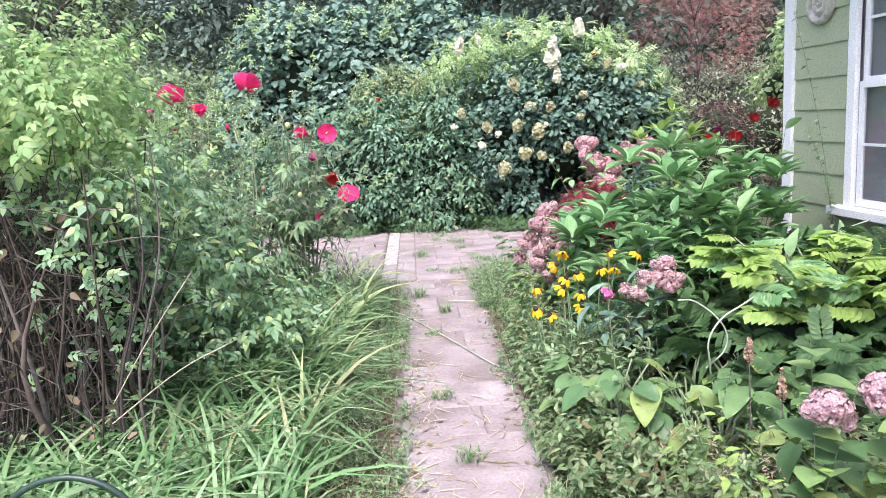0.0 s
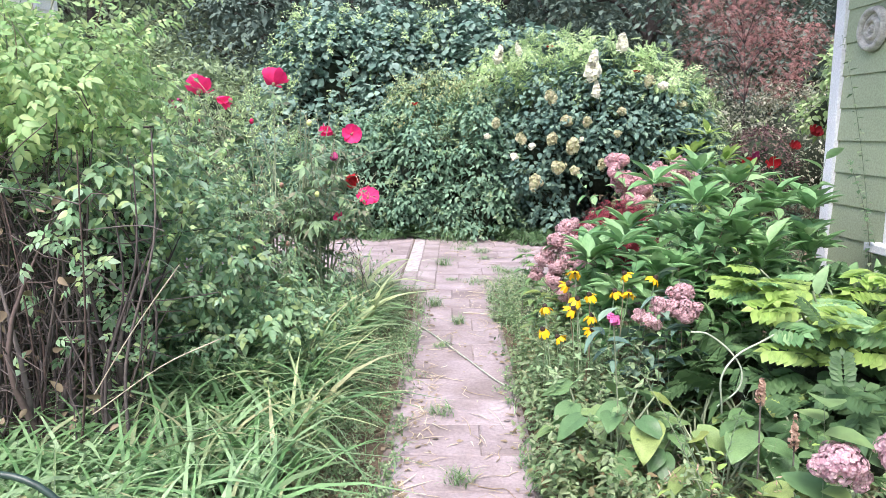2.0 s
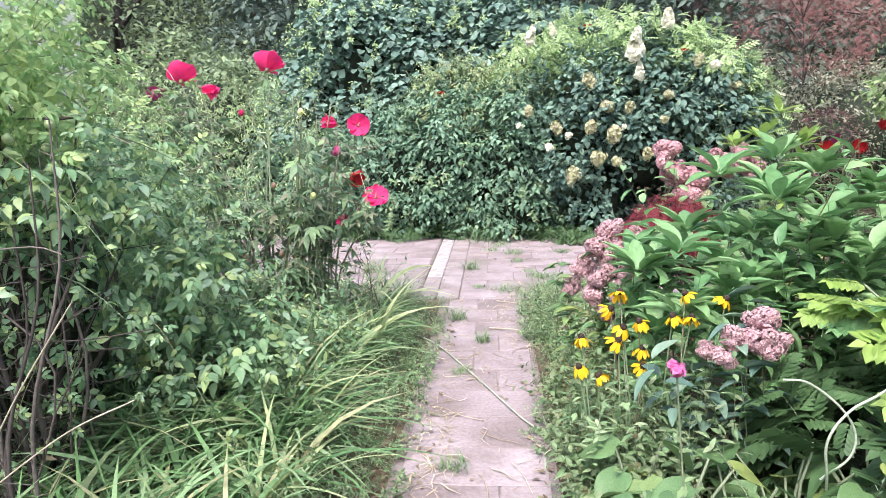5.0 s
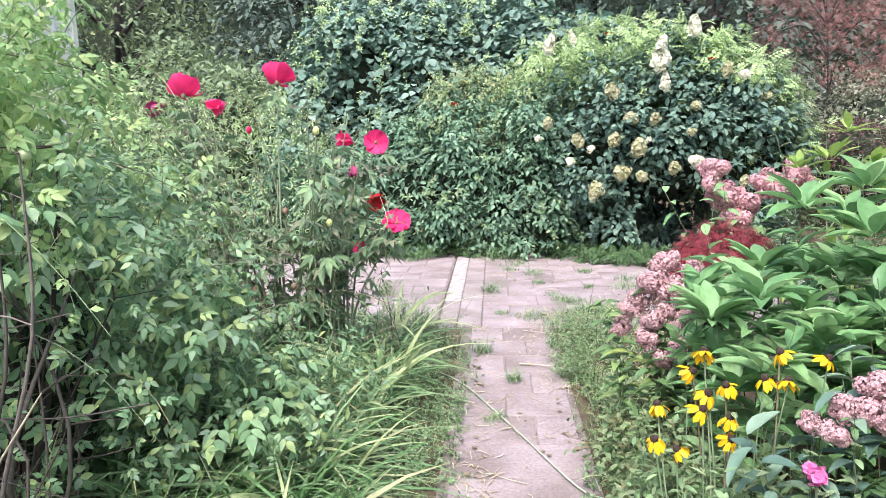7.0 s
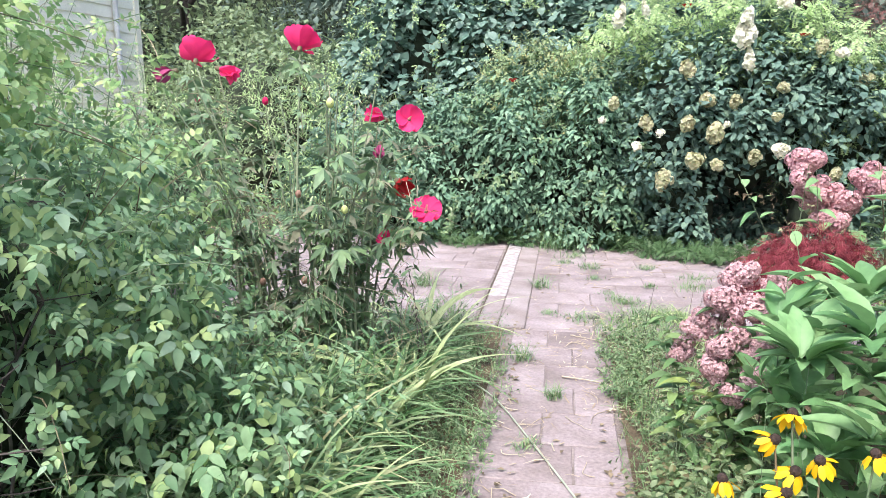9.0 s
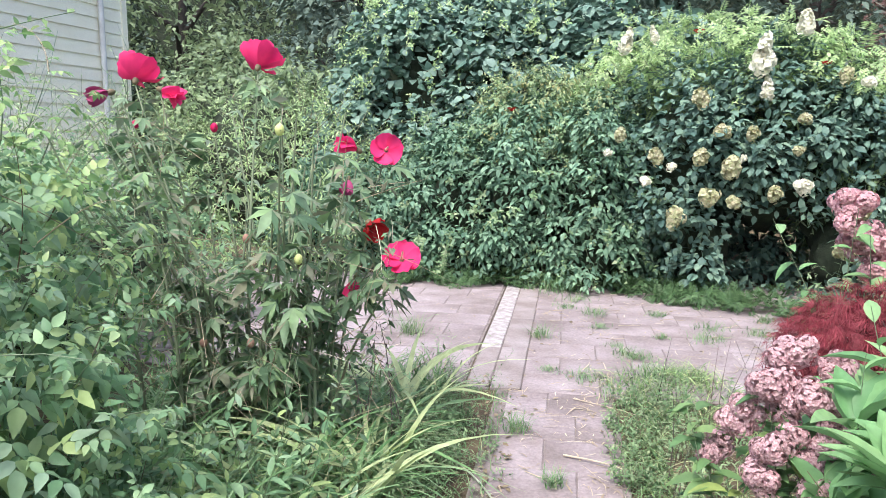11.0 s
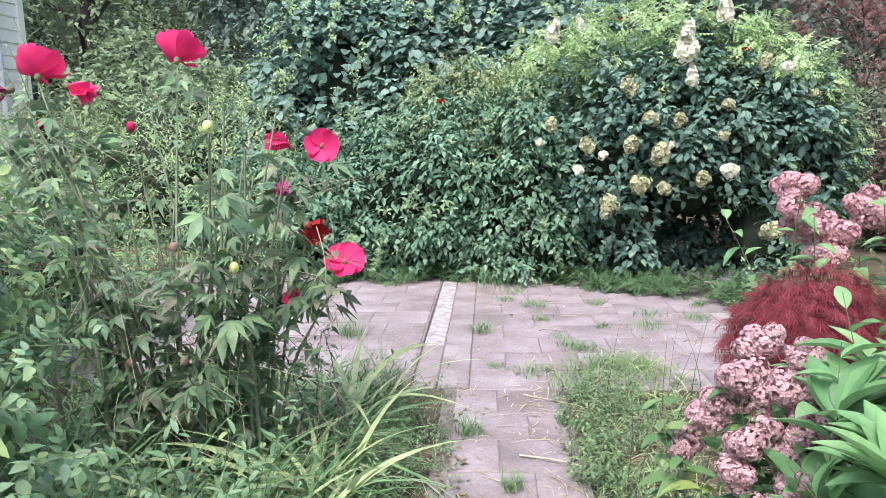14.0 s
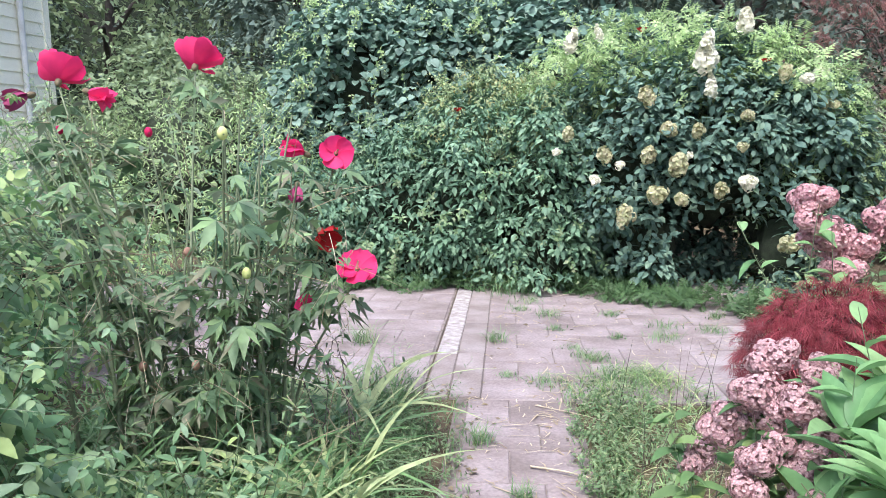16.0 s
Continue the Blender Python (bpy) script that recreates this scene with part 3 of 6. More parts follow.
# bed under the pavers: worn joint sand
bedding = part("path_bedding", boxes((-0.14, 0.53, -3.0, 7.1, -0.03, -0.006), (-0.335, 3.4, 7.1, 10.5, -0.03, -0.006), (-3.8, -0.345, 7.1, 10.6, -0.03, -0.006)), M["joint"], None)
tagged(bedding, "sandy worn joints under the garden path", "path", kind="structure")

# ---------- green house ----------
house = thing("green_house", 2.70, 5.62, 0, "sage green clapboard house wall with white trim", "house", rz=3.0)


I4 = Matrix.Identity(4)
# own axes: x into the house, y along the wall towards the back garden
part("wall", boxes((0.03, 0.17, -7.0, -1.66, 0, 2.9), (0.03, 0.17, -0.7, 0.0, 0, 2.9), (0.03, 0.17, -1.66, -0.7, 0, 0.76), (0.03, 0.17, -1.66, -0.7, 2.24, 2.9), (0.17, 5.0, -0.15, 0.0, 0, 2.9), (4.85, 5.0, -7, -0.15, 0, 2.9), (0.17, 4.85, -7.0, -6.86, 0, 2.9)), M["room"], house, at=I4)
clap = []
for i in range(13):
    z0 = 0.105 + 0.206 * i - 0.103 * (i == 0)
    for y0, y1 in ((-7.0, -1.75), (-1.75, -0.64), (-0.64, -0.09)):
        if y0 == -1.75 and 0.6 < z0 < 2.2:
            continue
        bm = bmesh.new()
        box(bm, 0.0, 0.028, y0, y1, z0, z0 + 0.22)
        for v in bm.verts:
            if v.co.z > z0 + 0.1:
                v.co.x += 0.009 if v.co.x < 0.014 else 0.0
            elif v.co.x < 0.014:
                v.co.x -= 0.003
        part("clapboard", bm, M["siding"], house, at=I4)
part("corner_board", boxes((-0.022, 0.03, -0.09, 0.012, 0, 2.9), bevel=0.004), M["trim"], house, at=I4)
part("eaves_board", boxes((-0.34, 0.05, -7.2, 0.3, 2.9, 3.04), bevel=0.006), M["trim"], house, at=I4)
roofb = bmesh.new()
vs = [roofb.verts.new(c) for c in ((-0.5, -7.3, 2.95), (-0.5, 0.4, 2.95), (2.5, 0.4, 4.6), (2.5, -7.3, 4.6), (5.4, -7.3, 2.95), (5.4, 0.4, 2.95))]
roofb.faces.new((vs[0], vs[1], vs[2], vs[3])), roofb.faces.new((vs[3], vs[2], vs[5], vs[4]))
bmesh.ops.solidify(roofb, geom=roofb.faces[:], thickness=-0.12)
part("roof", roofb, M["roof"], house, at=I4)
gab = bmesh.new()
gv = [gab.verts.new(c) for c in ((0.03, -0.15, 2.9), (5.0, -0.15, 2.9), (2.5, -0.15, 4.5), (0.03, 0.0, 2.9), (5.0, 0.0, 2.9), (2.5, 0.0, 4.5))]
for f in ((0, 2, 1), (3, 4, 5), (0, 1, 4, 3), (1, 2, 5, 4), (2, 0, 3, 5)):
    gab.faces.new([gv[i] for i in f])
part("gable", gab, M["siding"], house, at=I4)
win = part("window", boxes((-0.022, 0.012, -0.745, -0.67, 0.73, 2.24), (-0.022, 0.012, -1.7, -1.615, 0.73, 2.24), (-0.022, 0.012, -1.7, -0.67, 2.24, 2.32), bevel=0.004), M["trim"], house, "white painted wooden window casing", at=I4)
part("window_sill", boxes((-0.09, 0.06, -1.760, -0.600, 0.69, 0.745), bevel=0.006), M["trim"], win, at=I4)
for nm, z0, z1, xo in (("lower_sash", 0.75, 1.5, 0.0), ("upper_sash", 1.48, 2.24, 0.022)):
    part(nm, boxes((xo, xo + 0.02, -0.800, -0.760, z0, z1), (xo, xo + 0.02, -1.600, -1.560, z0, z1), (xo, xo + 0.02, -1.560, -0.800, z0, z0 + 0.045), (xo, xo + 0.02, -1.560, -0.800, z1 - 0.04, z1),
                   (xo + 0.003, xo + 0.017, -1.060, -1.045, z0, z1), (xo + 0.003, xo + 0.017, -1.315, -1.300, z0, z1), (xo + 0.003, xo + 0.017, -1.560, -0.800, (z0 + z1) / 2 - 0.008, (z0 + z1) / 2 + 0.008)), M["trim"], win, at=I4)
    gp = part("pane", boxes((xo + 0.008, xo + 0.012, -1.570, -0.790, z0 + 0.03, z1 - 0.03)), M["glass"], win, at=I4)
    gp.visible_shadow = False
part("curtain", boxes((0.05, 0.056, -1.655, -0.705, 0.765, 2.235)), M["curtain"], win, at=I4)

# carved round plaque on the wall
plq = thing("wall_plaque", 2.70, 5.62, 0, "weathered round carved plaque on the green clapboards", "plaque", rz=3.0)


def ring(r0, r1, depth, cy, cz):
    """A turned ring lying against the wall."""
    V, F = [], []
    n, prof = 36, ((r0, 0.0), (r0 + 0.008, depth), ((r0 + r1) / 2, depth * 1.25), (r1 - 0.008, depth), (r1, 0.0))
    for i in range(n):
        a = i * 2 * math.pi / n
        for r, d in prof:
            V.append((-0.006 - d, cy + r * math.cos(a), cz + r * math.sin(a)))
    k = len(prof)
    for i in range(n):
        for j in range(k - 1):
            p, q = i * k + j, (i + 1) % n * k + j
            F += [(p, q, q + 1), (p, q + 1, p + 1)]
    return np.array(V), np.array(F)


part("rim", ring(0.09, 0.135, 0.03, -0.38, 2.01), M["ornament"], plq, at=I4)
part("inner_ring", ring(0.035, 0.072, 0.026, -0.38, 2.01), M["ornament"], plq, at=I4)
part("disc", ring(0.0, 0.095, 0.01, -0.38, 2.01), M["ornament"], plq, at=I4)
part("boss", ring(0.0, 0.026, 0.026, -0.38, 2.01), M["ornament"], plq, at=I4)

creeper = thing("wall_creeper", 2.70, 5.62, 0, "thin green creeper climbing beside the white window", "creeper", rz=3.0)
s, l = shoots(np.array([(-0.03, -0.6, 0.3), (-0.035, -0.63, 0.3)]), np.array([(0.0, 0.0, 1), (0.0, -0.02, 1)]), np.array([1.35, 1.1]), 44, 0.05, 65, 0.0, 0.2, LEAF, 0.1, 0.0015, 0.2, 9)
part("stems", s, M["stem"], creeper, at=I4)
part("leaves", l, M["weed"], creeper, at=I4)

# ---------- cream house behind the garden ----------
shed = thing("cream_house", -7.2, 14.4, 0, "cream clapboard house behind the garden shrubs", "house", rz=-7.6)
part("wall", boxes((-6, -0.04, -0.16, 0.0, 0, 4.6), (-6, -0.04, -8, -7.84, 0, 4.6), (-0.2, -0.04, -7.84, -0.16, 0, 4.6), (-6, -5.84, -7.84, -0.16, 0, 4.6)), M["cream"], shed, at=I4)
sb = bmesh.new()
box(sb, -0.038, 0.0, -8, -0.1, 0, 0.21)
for v in sb.verts:
    if v.co.z > 0.1 and v.co.x > -0.02:
        v.co.x -= 0.022
sbm = bpy.data.meshes.new("clapboard")
sb.to_mesh(sbm), sb.free()
sbm.materials.append(M["cream"])
for i in range(23):
    part("clapboard", sbm, M["cream"], shed, at=pose(0, 0, 0.2 * i))
part("corner_board", boxes((-0.06, 0.02, -0.1, 0.012, 0, 4.6)), M["cream"], shed, at=I4)
part("downpipe", tube([(0.06, -0.62, 0.1), (0.06, -0.62, 2), (0.06, -0.62, 4.5)], 0.045, 10), M["pipe"], shed, at=I4)
rb = bmesh.new()
vs = [rb.verts.new(c) for c in ((0.4, -8.3, 4.55), (0.4, 0.4, 4.55), (-3, 0.4, 6.3), (-3, -8.3, 6.3), (-6.4, -8.3, 4.55), (-6.4, 0.4, 4.55))]
rb.faces.new((vs[0], vs[3], vs[2], vs[1])), rb.faces.new((vs[3], vs[4], vs[5], vs[2]))
bmesh.ops.solidify(rb, geom=rb.faces[:], thickness=0.12)
part("roof", rb, M["roof"], shed, at=I4)

# ---------- hedge, vine mound and shrubs behind the patio ----------
hedge = shrub("hedge", [(-1.75, 11.0, 0.45, 0.75, 0.75, 0.85), (-1.0, 10.95, 0.6, 0.8, 0.8, 1.0), (-0.2, 10.85, 0.75, 0.75, 0.8, 1.25), (0.55, 10.7, 0.7, 0.7, 0.8, 1.15), (-2.6, 11.3, 0.4, 0.8, 0.7, 0.8), (-0.5, 10.55, 0.3, 0.9, 0.5, 0.6), (0.5, 10.35, 0.3, 0.7, 0.5, 0.6)],
              "hedge", 25000, 0.088, 11, "dense dark green leafy hedge behind the patio", "hedge", OVATE, 0.5, 420, 0.35, bump=0.16, tufts=170, tuft_r=0.27)
vines = shrub("vine_mound", [(-1.75, 12.6, 1.6, 1.15, 1.0, 1.75), (-0.85, 12.5, 1.5, 0.9, 1.0, 1.9), (-2.35, 12.3, 1.1, 0.7, 0.8, 1.3), (0.3, 12.6, 1.6, 1.0, 1.0, 1.75), (1.4, 12.6, 1.4, 1.0, 0.9, 1.6), (-1.1, 11.75, 0.9, 0.9, 0.6, 1.1)],
              "vine", 23000, 0.11, 12, "tall mound of climbing vines with heart-shaped leaves", "vines", HEART, 0.62, 260, 0.5, bump=0.13, shoot_droop=0.7, tufts=320, tuft_r=0.32)
hp, hn = lump_points([(-1.0, 10.95, 0.6, 0.85, 0.85, 1.0), (-0.2, 10.85, 0.75, 0.8, 0.85, 1.25), (0.55, 10.7, 0.7, 0.75, 0.85, 1.15)], 320, 35)
s, l = shoots(hp, hn + np.array([0, -0.2, 0.6]), 0.35, 11, 0.07, 36, 0.5, 0.1, LEAF)
part("young_stems", s, M["stem"], hedge)
part("young_leaves", l, M["weed"], hedge)
# fine olive growth standing up out of the hedge
ol = [(-0.05, 10.9, 1.75, 0.5, 0.45, 0.5), (-0.4, 10.95, 1.6, 0.4, 0.4, 0.45), (0.35, 10.75, 1.6, 0.4, 0.4, 0.45)]
part("olive_leaves", tuft_leaves(OVATE, clumps(ol, 60, 0.17, 37), 3200, 0.055, 38), M["olive"], hedge)
hp, hn = lump_points(ol, 160, 39)
s, l = shoots(hp, hn + np.array([0, -0.1, 0.8]), 0.35, 12, 0.05, 40, 0.25, 0.1, OVATE)
part("olive_stems", s, M["stem"], hedge)
part("olive_shoot_leaves", l, M["olive"], hedge)
# young hanging tendrils; bright leaves also paint the mound's lit top and shoulder
tp, tn = lump_points([(-0.55, 12.1, 1.9, 0.35, 0.5, 1.5), (-2.4, 12.2, 1.6, 0.5, 0.6, 1.2), (-1.75, 12.5, 2.3, 1.0, 0.8, 1.1), (0.4, 12.4, 2.3, 1.0, 0.8, 1.1), (1.6, 12.2, 2.0, 0.9, 0.7, 1.0), (-1.75, 12.5, 2.6, 1.0, 0.9, 0.8)], 620, 31)
ts, tl = shoots(tp, np.array([0.1, -0.6, 0.2]) + tn * 0.4, 0.45, 13, 0.06, 32, 0.8, 0.05, LEAF)
part("tendrils", ts, M["stem"], vines)
part("tendril_leaves", tl, M["bright"], vines)

hyd = shrub("white_hydrangea", [(1.35, 10.6, 1.15, 0.75, 0.85, 1.15), (2.15, 10.6, 1.2, 0.85, 0.85, 1.25), (2.85, 10.5, 0.9, 0.75, 0.8, 1.15), (1.5, 10.3, 0.45, 0.6, 0.55, 0.6), (2.75, 10.1, 0.4, 0.5, 0.5, 0.6), (2.05, 10.25, 1.3, 0.7, 0.55, 0.55)],
            "hydleaf", 18000, 0.1, 13, "large dark green hydrangea bush with fading white flower heads", "hydrangea", OVAL, 0.5, 320, 0.35, depth=0.3, tufts=120, tuft_r=0.28, hollow=(2.15, 9.75, 0.42, 0.5, 0.75, 0.4))
cream_heads = head_meshes("flower_head", "limefl", 0.085, 170, 70, 0.022)
white_heads = head_meshes("flower_head", "whitefl", 0.07, 110, 75, 0.022)
spike_heads = head_meshes("flower_head", "whitefl", 0.1, 170, 80, 0.026, 1.0, 1.45)
for i, (x, y, z, s) in enumerate(((1.437, 9.65, 0.95, 1.1), (1.35, 9.75, 1.8, 0.9), (1.61, 9.65, 1.22, 1.15), (1.55, 9.75, 1.52, 0.9), (1.97, 9.6, 0.99, 0.75), (1.36, 9.65, 1.31, 0.85), (2.54, 9.5, 0.54, 1.1), (1.16, 9.55, 0.78, 1.0), (1.65, 9.58, 0.93, 0.65), (2.16, 9.7, 1.36, 0.6), (0.99, 9.7, 1.3, 0.8), (0.7, 10.0, 1.5, 0.8), (2.23, 9.8, 1.63, 0.7), (1.8, 9.75, 1.5, 0.7), (2.7, 9.65, 0.85, 0.7), (3.0, 10.0, 1.7, 0.9), (2.6, 10.0, 2.0, 0.8))):
    part("flower_head", cream_heads[i % 3], M["limefl"], hyd, at=hyd.matrix_basis.inverted() @ pose(x, y - 0.16, z, 55, 0, 40 * i) @ Matrix.Scale(s * 1.2, 4))
for i, (x, y, z, s) in enumerate(((2.19, 9.55, 1.06, 0.9), (0.91, 9.65, 1.1, 0.6), (0.59, 9.85, 1.34, 0.55), (1.12, 9.65, 1.22, 0.5), (1.9, 9.75, 1.85, 0.7), (2.75, 9.9, 1.95, 0.8), (2.95, 10.1, 2.0, 0.8), (1.75, 9.8, 1.3, 0.45))):
    part("flower_head", white_heads[i % 3], M["whitefl"], hyd, at=hyd.matrix_basis.inverted() @ pose(x, y - 0.16, z, 60, 0, 50 * i) @ Matrix.Scale(s * 1.25, 4))
for i, (x, y, z, s) in enumerate(((1.87, 9.85, 2.17, 1.25), (0.75, 10.2, 2.34, 0.9), (2.29, 10.2, 2.5, 0.95), (1.93, 9.85, 1.93, 0.6), (1.0, 10.3, 2.42, 0.6))):
    part("flower_spike", spike_heads[i % 3], M["whitefl"], hyd, "white cone-shaped flower spike", at=hyd.matrix_basis.inverted() @ pose(x, y - 0.14, z, 8, 5, 60 * i) @ Matrix.Scale(s * 1.15, 4))
tip_p = np.array([(1.85, 10.0, 1.9), (2.2, 10.3, 2.2), (2.35, 10.4, 2.2), (0.8, 10.4, 2.0), (1.5, 10.4, 2.15), (2.7, 10.3, 1.9), (3.0, 10.4, 1.7), (1.2, 10.3, 2.1)] * 14) + rng.normal(size=(112, 3)) * 0.15
s, l = shoots(tip_p, up_dirs(112, 41, 0.4), 0.42, 15, 0.075, 42, 0.35, 0.1, LANCE)
part("upper_shoots", s, M["stem"], hyd)
part("upper_leaves", l, M["bright"], hyd)
side = shrub("feathery_shrub", [(3.05, 10.6, 1.2, 0.6, 0.7, 1.0), (3.3, 10.9, 0.8, 0.6, 0.7, 1.0)], "weed", 3000, 0.1, 14, "light green shrub with fine drooping foliage", "shrub", NARROW, 0.78, 320, 0.45, shoot_droop=0.6, tufts=60, tuft_r=0.25)
# orange-red trumpet flowers on the vines
tv = [(2.15, 10.7, 2.2, 0.75, 0.6, 0.45), (2.85, 10.55, 1.75, 0.6, 0.6, 0.65), (3.2, 10.5, 1.1, 0.45, 0.5, 0.75), (1.35, 10.9, 2.25, 0.7, 0.5, 0.4), (0.85, 11.2, 2.1, 0.5, 0.5, 0.4)]
trumpet = thing("trumpet_vine", 2.15, 10.8, 0, "bright green trumpet vine with feathered leaves over the hydrangea", "vine")
part("leaves", tuft_leaves(PINNATE, clumps(tv, 90, 0.22, 43), 900, 0.24, 44, droop=0.35), M["bright"], trumpet)
tp, tn = lump_points(tv, 90, 45)
s, l = shoots(tp - tn * 0.1, tn + np.array([0, -0.1, 0.6]), 0.42, 9, 0.2, 46, 0.5, 0.15, PINNATE)
part("stems", s, M["stem"], trumpet)
part("shoot_leaves", l, M["bright"], trumpet)
part("trunk", join(*[tube(smooth_line([(2.3, 11.1, 0), (2.2 + 0.3 * q, 11.0, 1.0), (2.0 + 0.5 * q, 10.8, 2.2)], 10), np.linspace(0.025, 0.008, 11), 6) for q in (-1, 0, 1)]), M["bark"], trumpet)
trump = leaf_shape(0.7, ((0.3, 0.5), (0.8, 1.0)), -0.2, 0.3)
for i, (x, y, z) in enumerate(((1.42, 10.25, 2.45), (2.5, 10.05, 2.12), (-0.35, 10.5, 1.75))):
    fv = join(*[placed(trump, (x, y, z), q * 1.26, 0.065, 0.4) for q in range(5)])
    part("red_blossom", fv, M["scarlet"], trumpet, "small orange-red trumpet blossom")
# pinnate shoots at the hedge foot
fp = np.concatenate([spots(50, -1.6, 0.9, 10.0, 10.4, 51), spots(110, 0.7, 3.2, 8.5, 10.2, 52, 0, lambda P: (P[:, 1] > 10.28 - 0.62 * P[:, 0]) & (P[:, 1] < 10.9 - 0.62 * P[:, 0]))])
s, l = shoots(fp, up_dirs(len(fp), 54, 0.4, (0, -0.3)), 0.3, 9, 0.16, 55, 0.6, 0.1, PINNATE)
foot = thing("hedge_seedlings", 0.5, 9.6, 0, "low feathery seedlings growing along the hedge foot", "seedlings", kind="stuff")
part("stems", s, M["stem"], foot)
part("leaves", l, M["fern"], foot)
# two long upright runners in front of the hedge
run = thing("runner_vine", 0.45, 10.0, 0, "thin pale vine runners hanging before the hedge", "vine")
for x, h in ((0.18, 1.25), (0.52, 1.05)):
    s, l = shoots(np.array([(x, 10.05, 0.0)]), np.array([(-0.1, -0.06, 1)]), h, 18, 0.075, int(60 + x * 100), 0.05, 0.1, LEAF, pair=True, seg=9)
    part("runner", s, M["stem"], run)
    part("runner_leaves", l, M["bright"], run)

gold = shrub("goldenrod", [(-2.5, 10.3, 0.9, 0.6, 0.6, 0.95), (-3.3, 10.4, 0.8, 0.7, 0.7, 1.1), (-4.2, 10.0, 0.7, 0.9, 0.8, 1.1), (-5.2, 9.2, 0.6, 1.0, 0.9, 1.1)], "bright", 4500, 0.08, 15, "tall yellow-green weeds behind the patio", "weeds", NARROW, 0, 520, 0.75, shoot_droop=0.12, k=18)
lump2 = shrub("wild_shrub", [(-3.2, 8.0, 0.5, 0.8, 0.8, 0.8), (-3.0, 6.6, 0.5, 0.8, 0.8, 0.9), (-4.2, 7.2, 0.5, 1.0, 1.0, 0.9)], "bramble", 6500, 0.08, 16, "tangled green wild shrubs beside the patio", "shrub", LEAF, 0.5, 420, 0.5, tufts=120, tuft_r=0.25)
arb = shrub("arching_shrub", [(-4.4, 13.2, 1.2, 1.3, 1.1, 1.6), (-5.6, 14.6, 1.3, 1.2, 1.2, 1.9), (-3.2, 14.0, 1.0, 1.2, 1.1, 1.5)], "mid", 5000, 0.15, 17, "grey-green arching shrubs beside the cream house", "shrub", LEAF, 0.6, 260, 0.6, tufts=140, tuft_r=0.4)

# ---------- trees and woods ----------


def tree(name, x, y, h, r, leaf, seed, label, n=5000, size=0.22, trunk_r=0.16, low=0.3, shape=LEAF, limbs=9, category="tree"):
    g = np.random.default_rng(seed)
    t = thing(name, x, y, 0, label, category)
    pts = np.array([(x + 0.12 * r * math.sin(q * 2 + seed) * q, y + 0.1 * r * math.cos(q * 2.4 + seed) * q, q * h * 0.9) for q in np.linspace(0, 1, 9)])
    wood = [tube(pts, trunk_r * (1.1 - np.linspace(0, 1, 9)), 8)]
    lumps = []
    for i in range(limbs):
        q = low + (0.95 - low) * (i + 0.5) / limbs
        a = i * 2.4 + seed
        rr = r * (0.45 + 0.55 * math.sin(math.pi * min(1, 0.2 + q * 0.85))) * g.uniform(0.75, 1.1)
        b = pts[min(8, int(q * 8))]
        e = b + np.array([math.cos(a) * rr * 0.75, math.sin(a) * rr * 0.75, h * 0.1])
        mid = (b + e) / 2 + np.array([0, 0, 0.06 * h])
        wood.append(tube(smooth_line([b, mid, e], 8), np.linspace(trunk_r * 0.45, 0.012, 9)[:len(smooth_line([b, mid, e], 8))], 5))
        lumps.append((*e, rr * 0.55, rr * 0.55, h * 0.11 + rr * 0.12))
    lumps.append((*pts[-1], r * 0.5, r * 0.5, h * 0.12))
    part("trunk", join(*wood), M["bark"], t)
    part("crown", join(cloud_leaves(shape, lumps, n // 3, size, seed + 1, 0.7, bump=0.3), tuft_leaves(shape, clumps(lumps, 60, r * 0.2, seed), n - n // 3, size, seed + 2)), M[leaf], t)
    return t


tree("maple_tree", 5.1, 13.2, 4.2, 1.4, "mapletree", 21, "airy dark red japanese maple with bare lower limbs", 4800, 0.09, 0.03, 0.55, LACE, 12)
varg = shrub("variegated_shrub", [(4.4, 12.7, 0.9, 0.9, 0.7, 1.0), (5.6, 12.5, 1.0, 1.1, 0.8, 1.15), (6.9, 11.8, 1.0, 1.0, 0.8, 1.2), (5.2, 14.2, 1.1, 1.8, 0.8, 1.3)], "varieg", 16000, 0.075, 22, "pale variegated shrubs under the red maple", "shrub", LEAF, 0.6, 300, 0.35, tufts=220, tuft_r=0.25)
redlow = shrub("barberry", [(4.75, 11.6, 0.75, 0.5, 0.5, 0.7)], "barberry", 2200, 0.06, 23, "rounded dusky purple shrub", "shrub", LEAF, 0.78, 160, 0.2)
rt = shrub("climbing_shrub", [(5.2, 9.6, 2.1, 0.55, 0.55, 0.5), (5.9, 9.2, 1.9, 0.7, 0.6, 0.8), (5.0, 10.1, 1.6, 0.4, 0.4, 0.3), (5.6, 9.4, 0.9, 0.6, 0.6, 0.9)], "bright", 3600, 0.1, 24, "tall yellow-green leafy shrub beside the green house", "shrub", OVAL, 0.6, 120, 0.4)
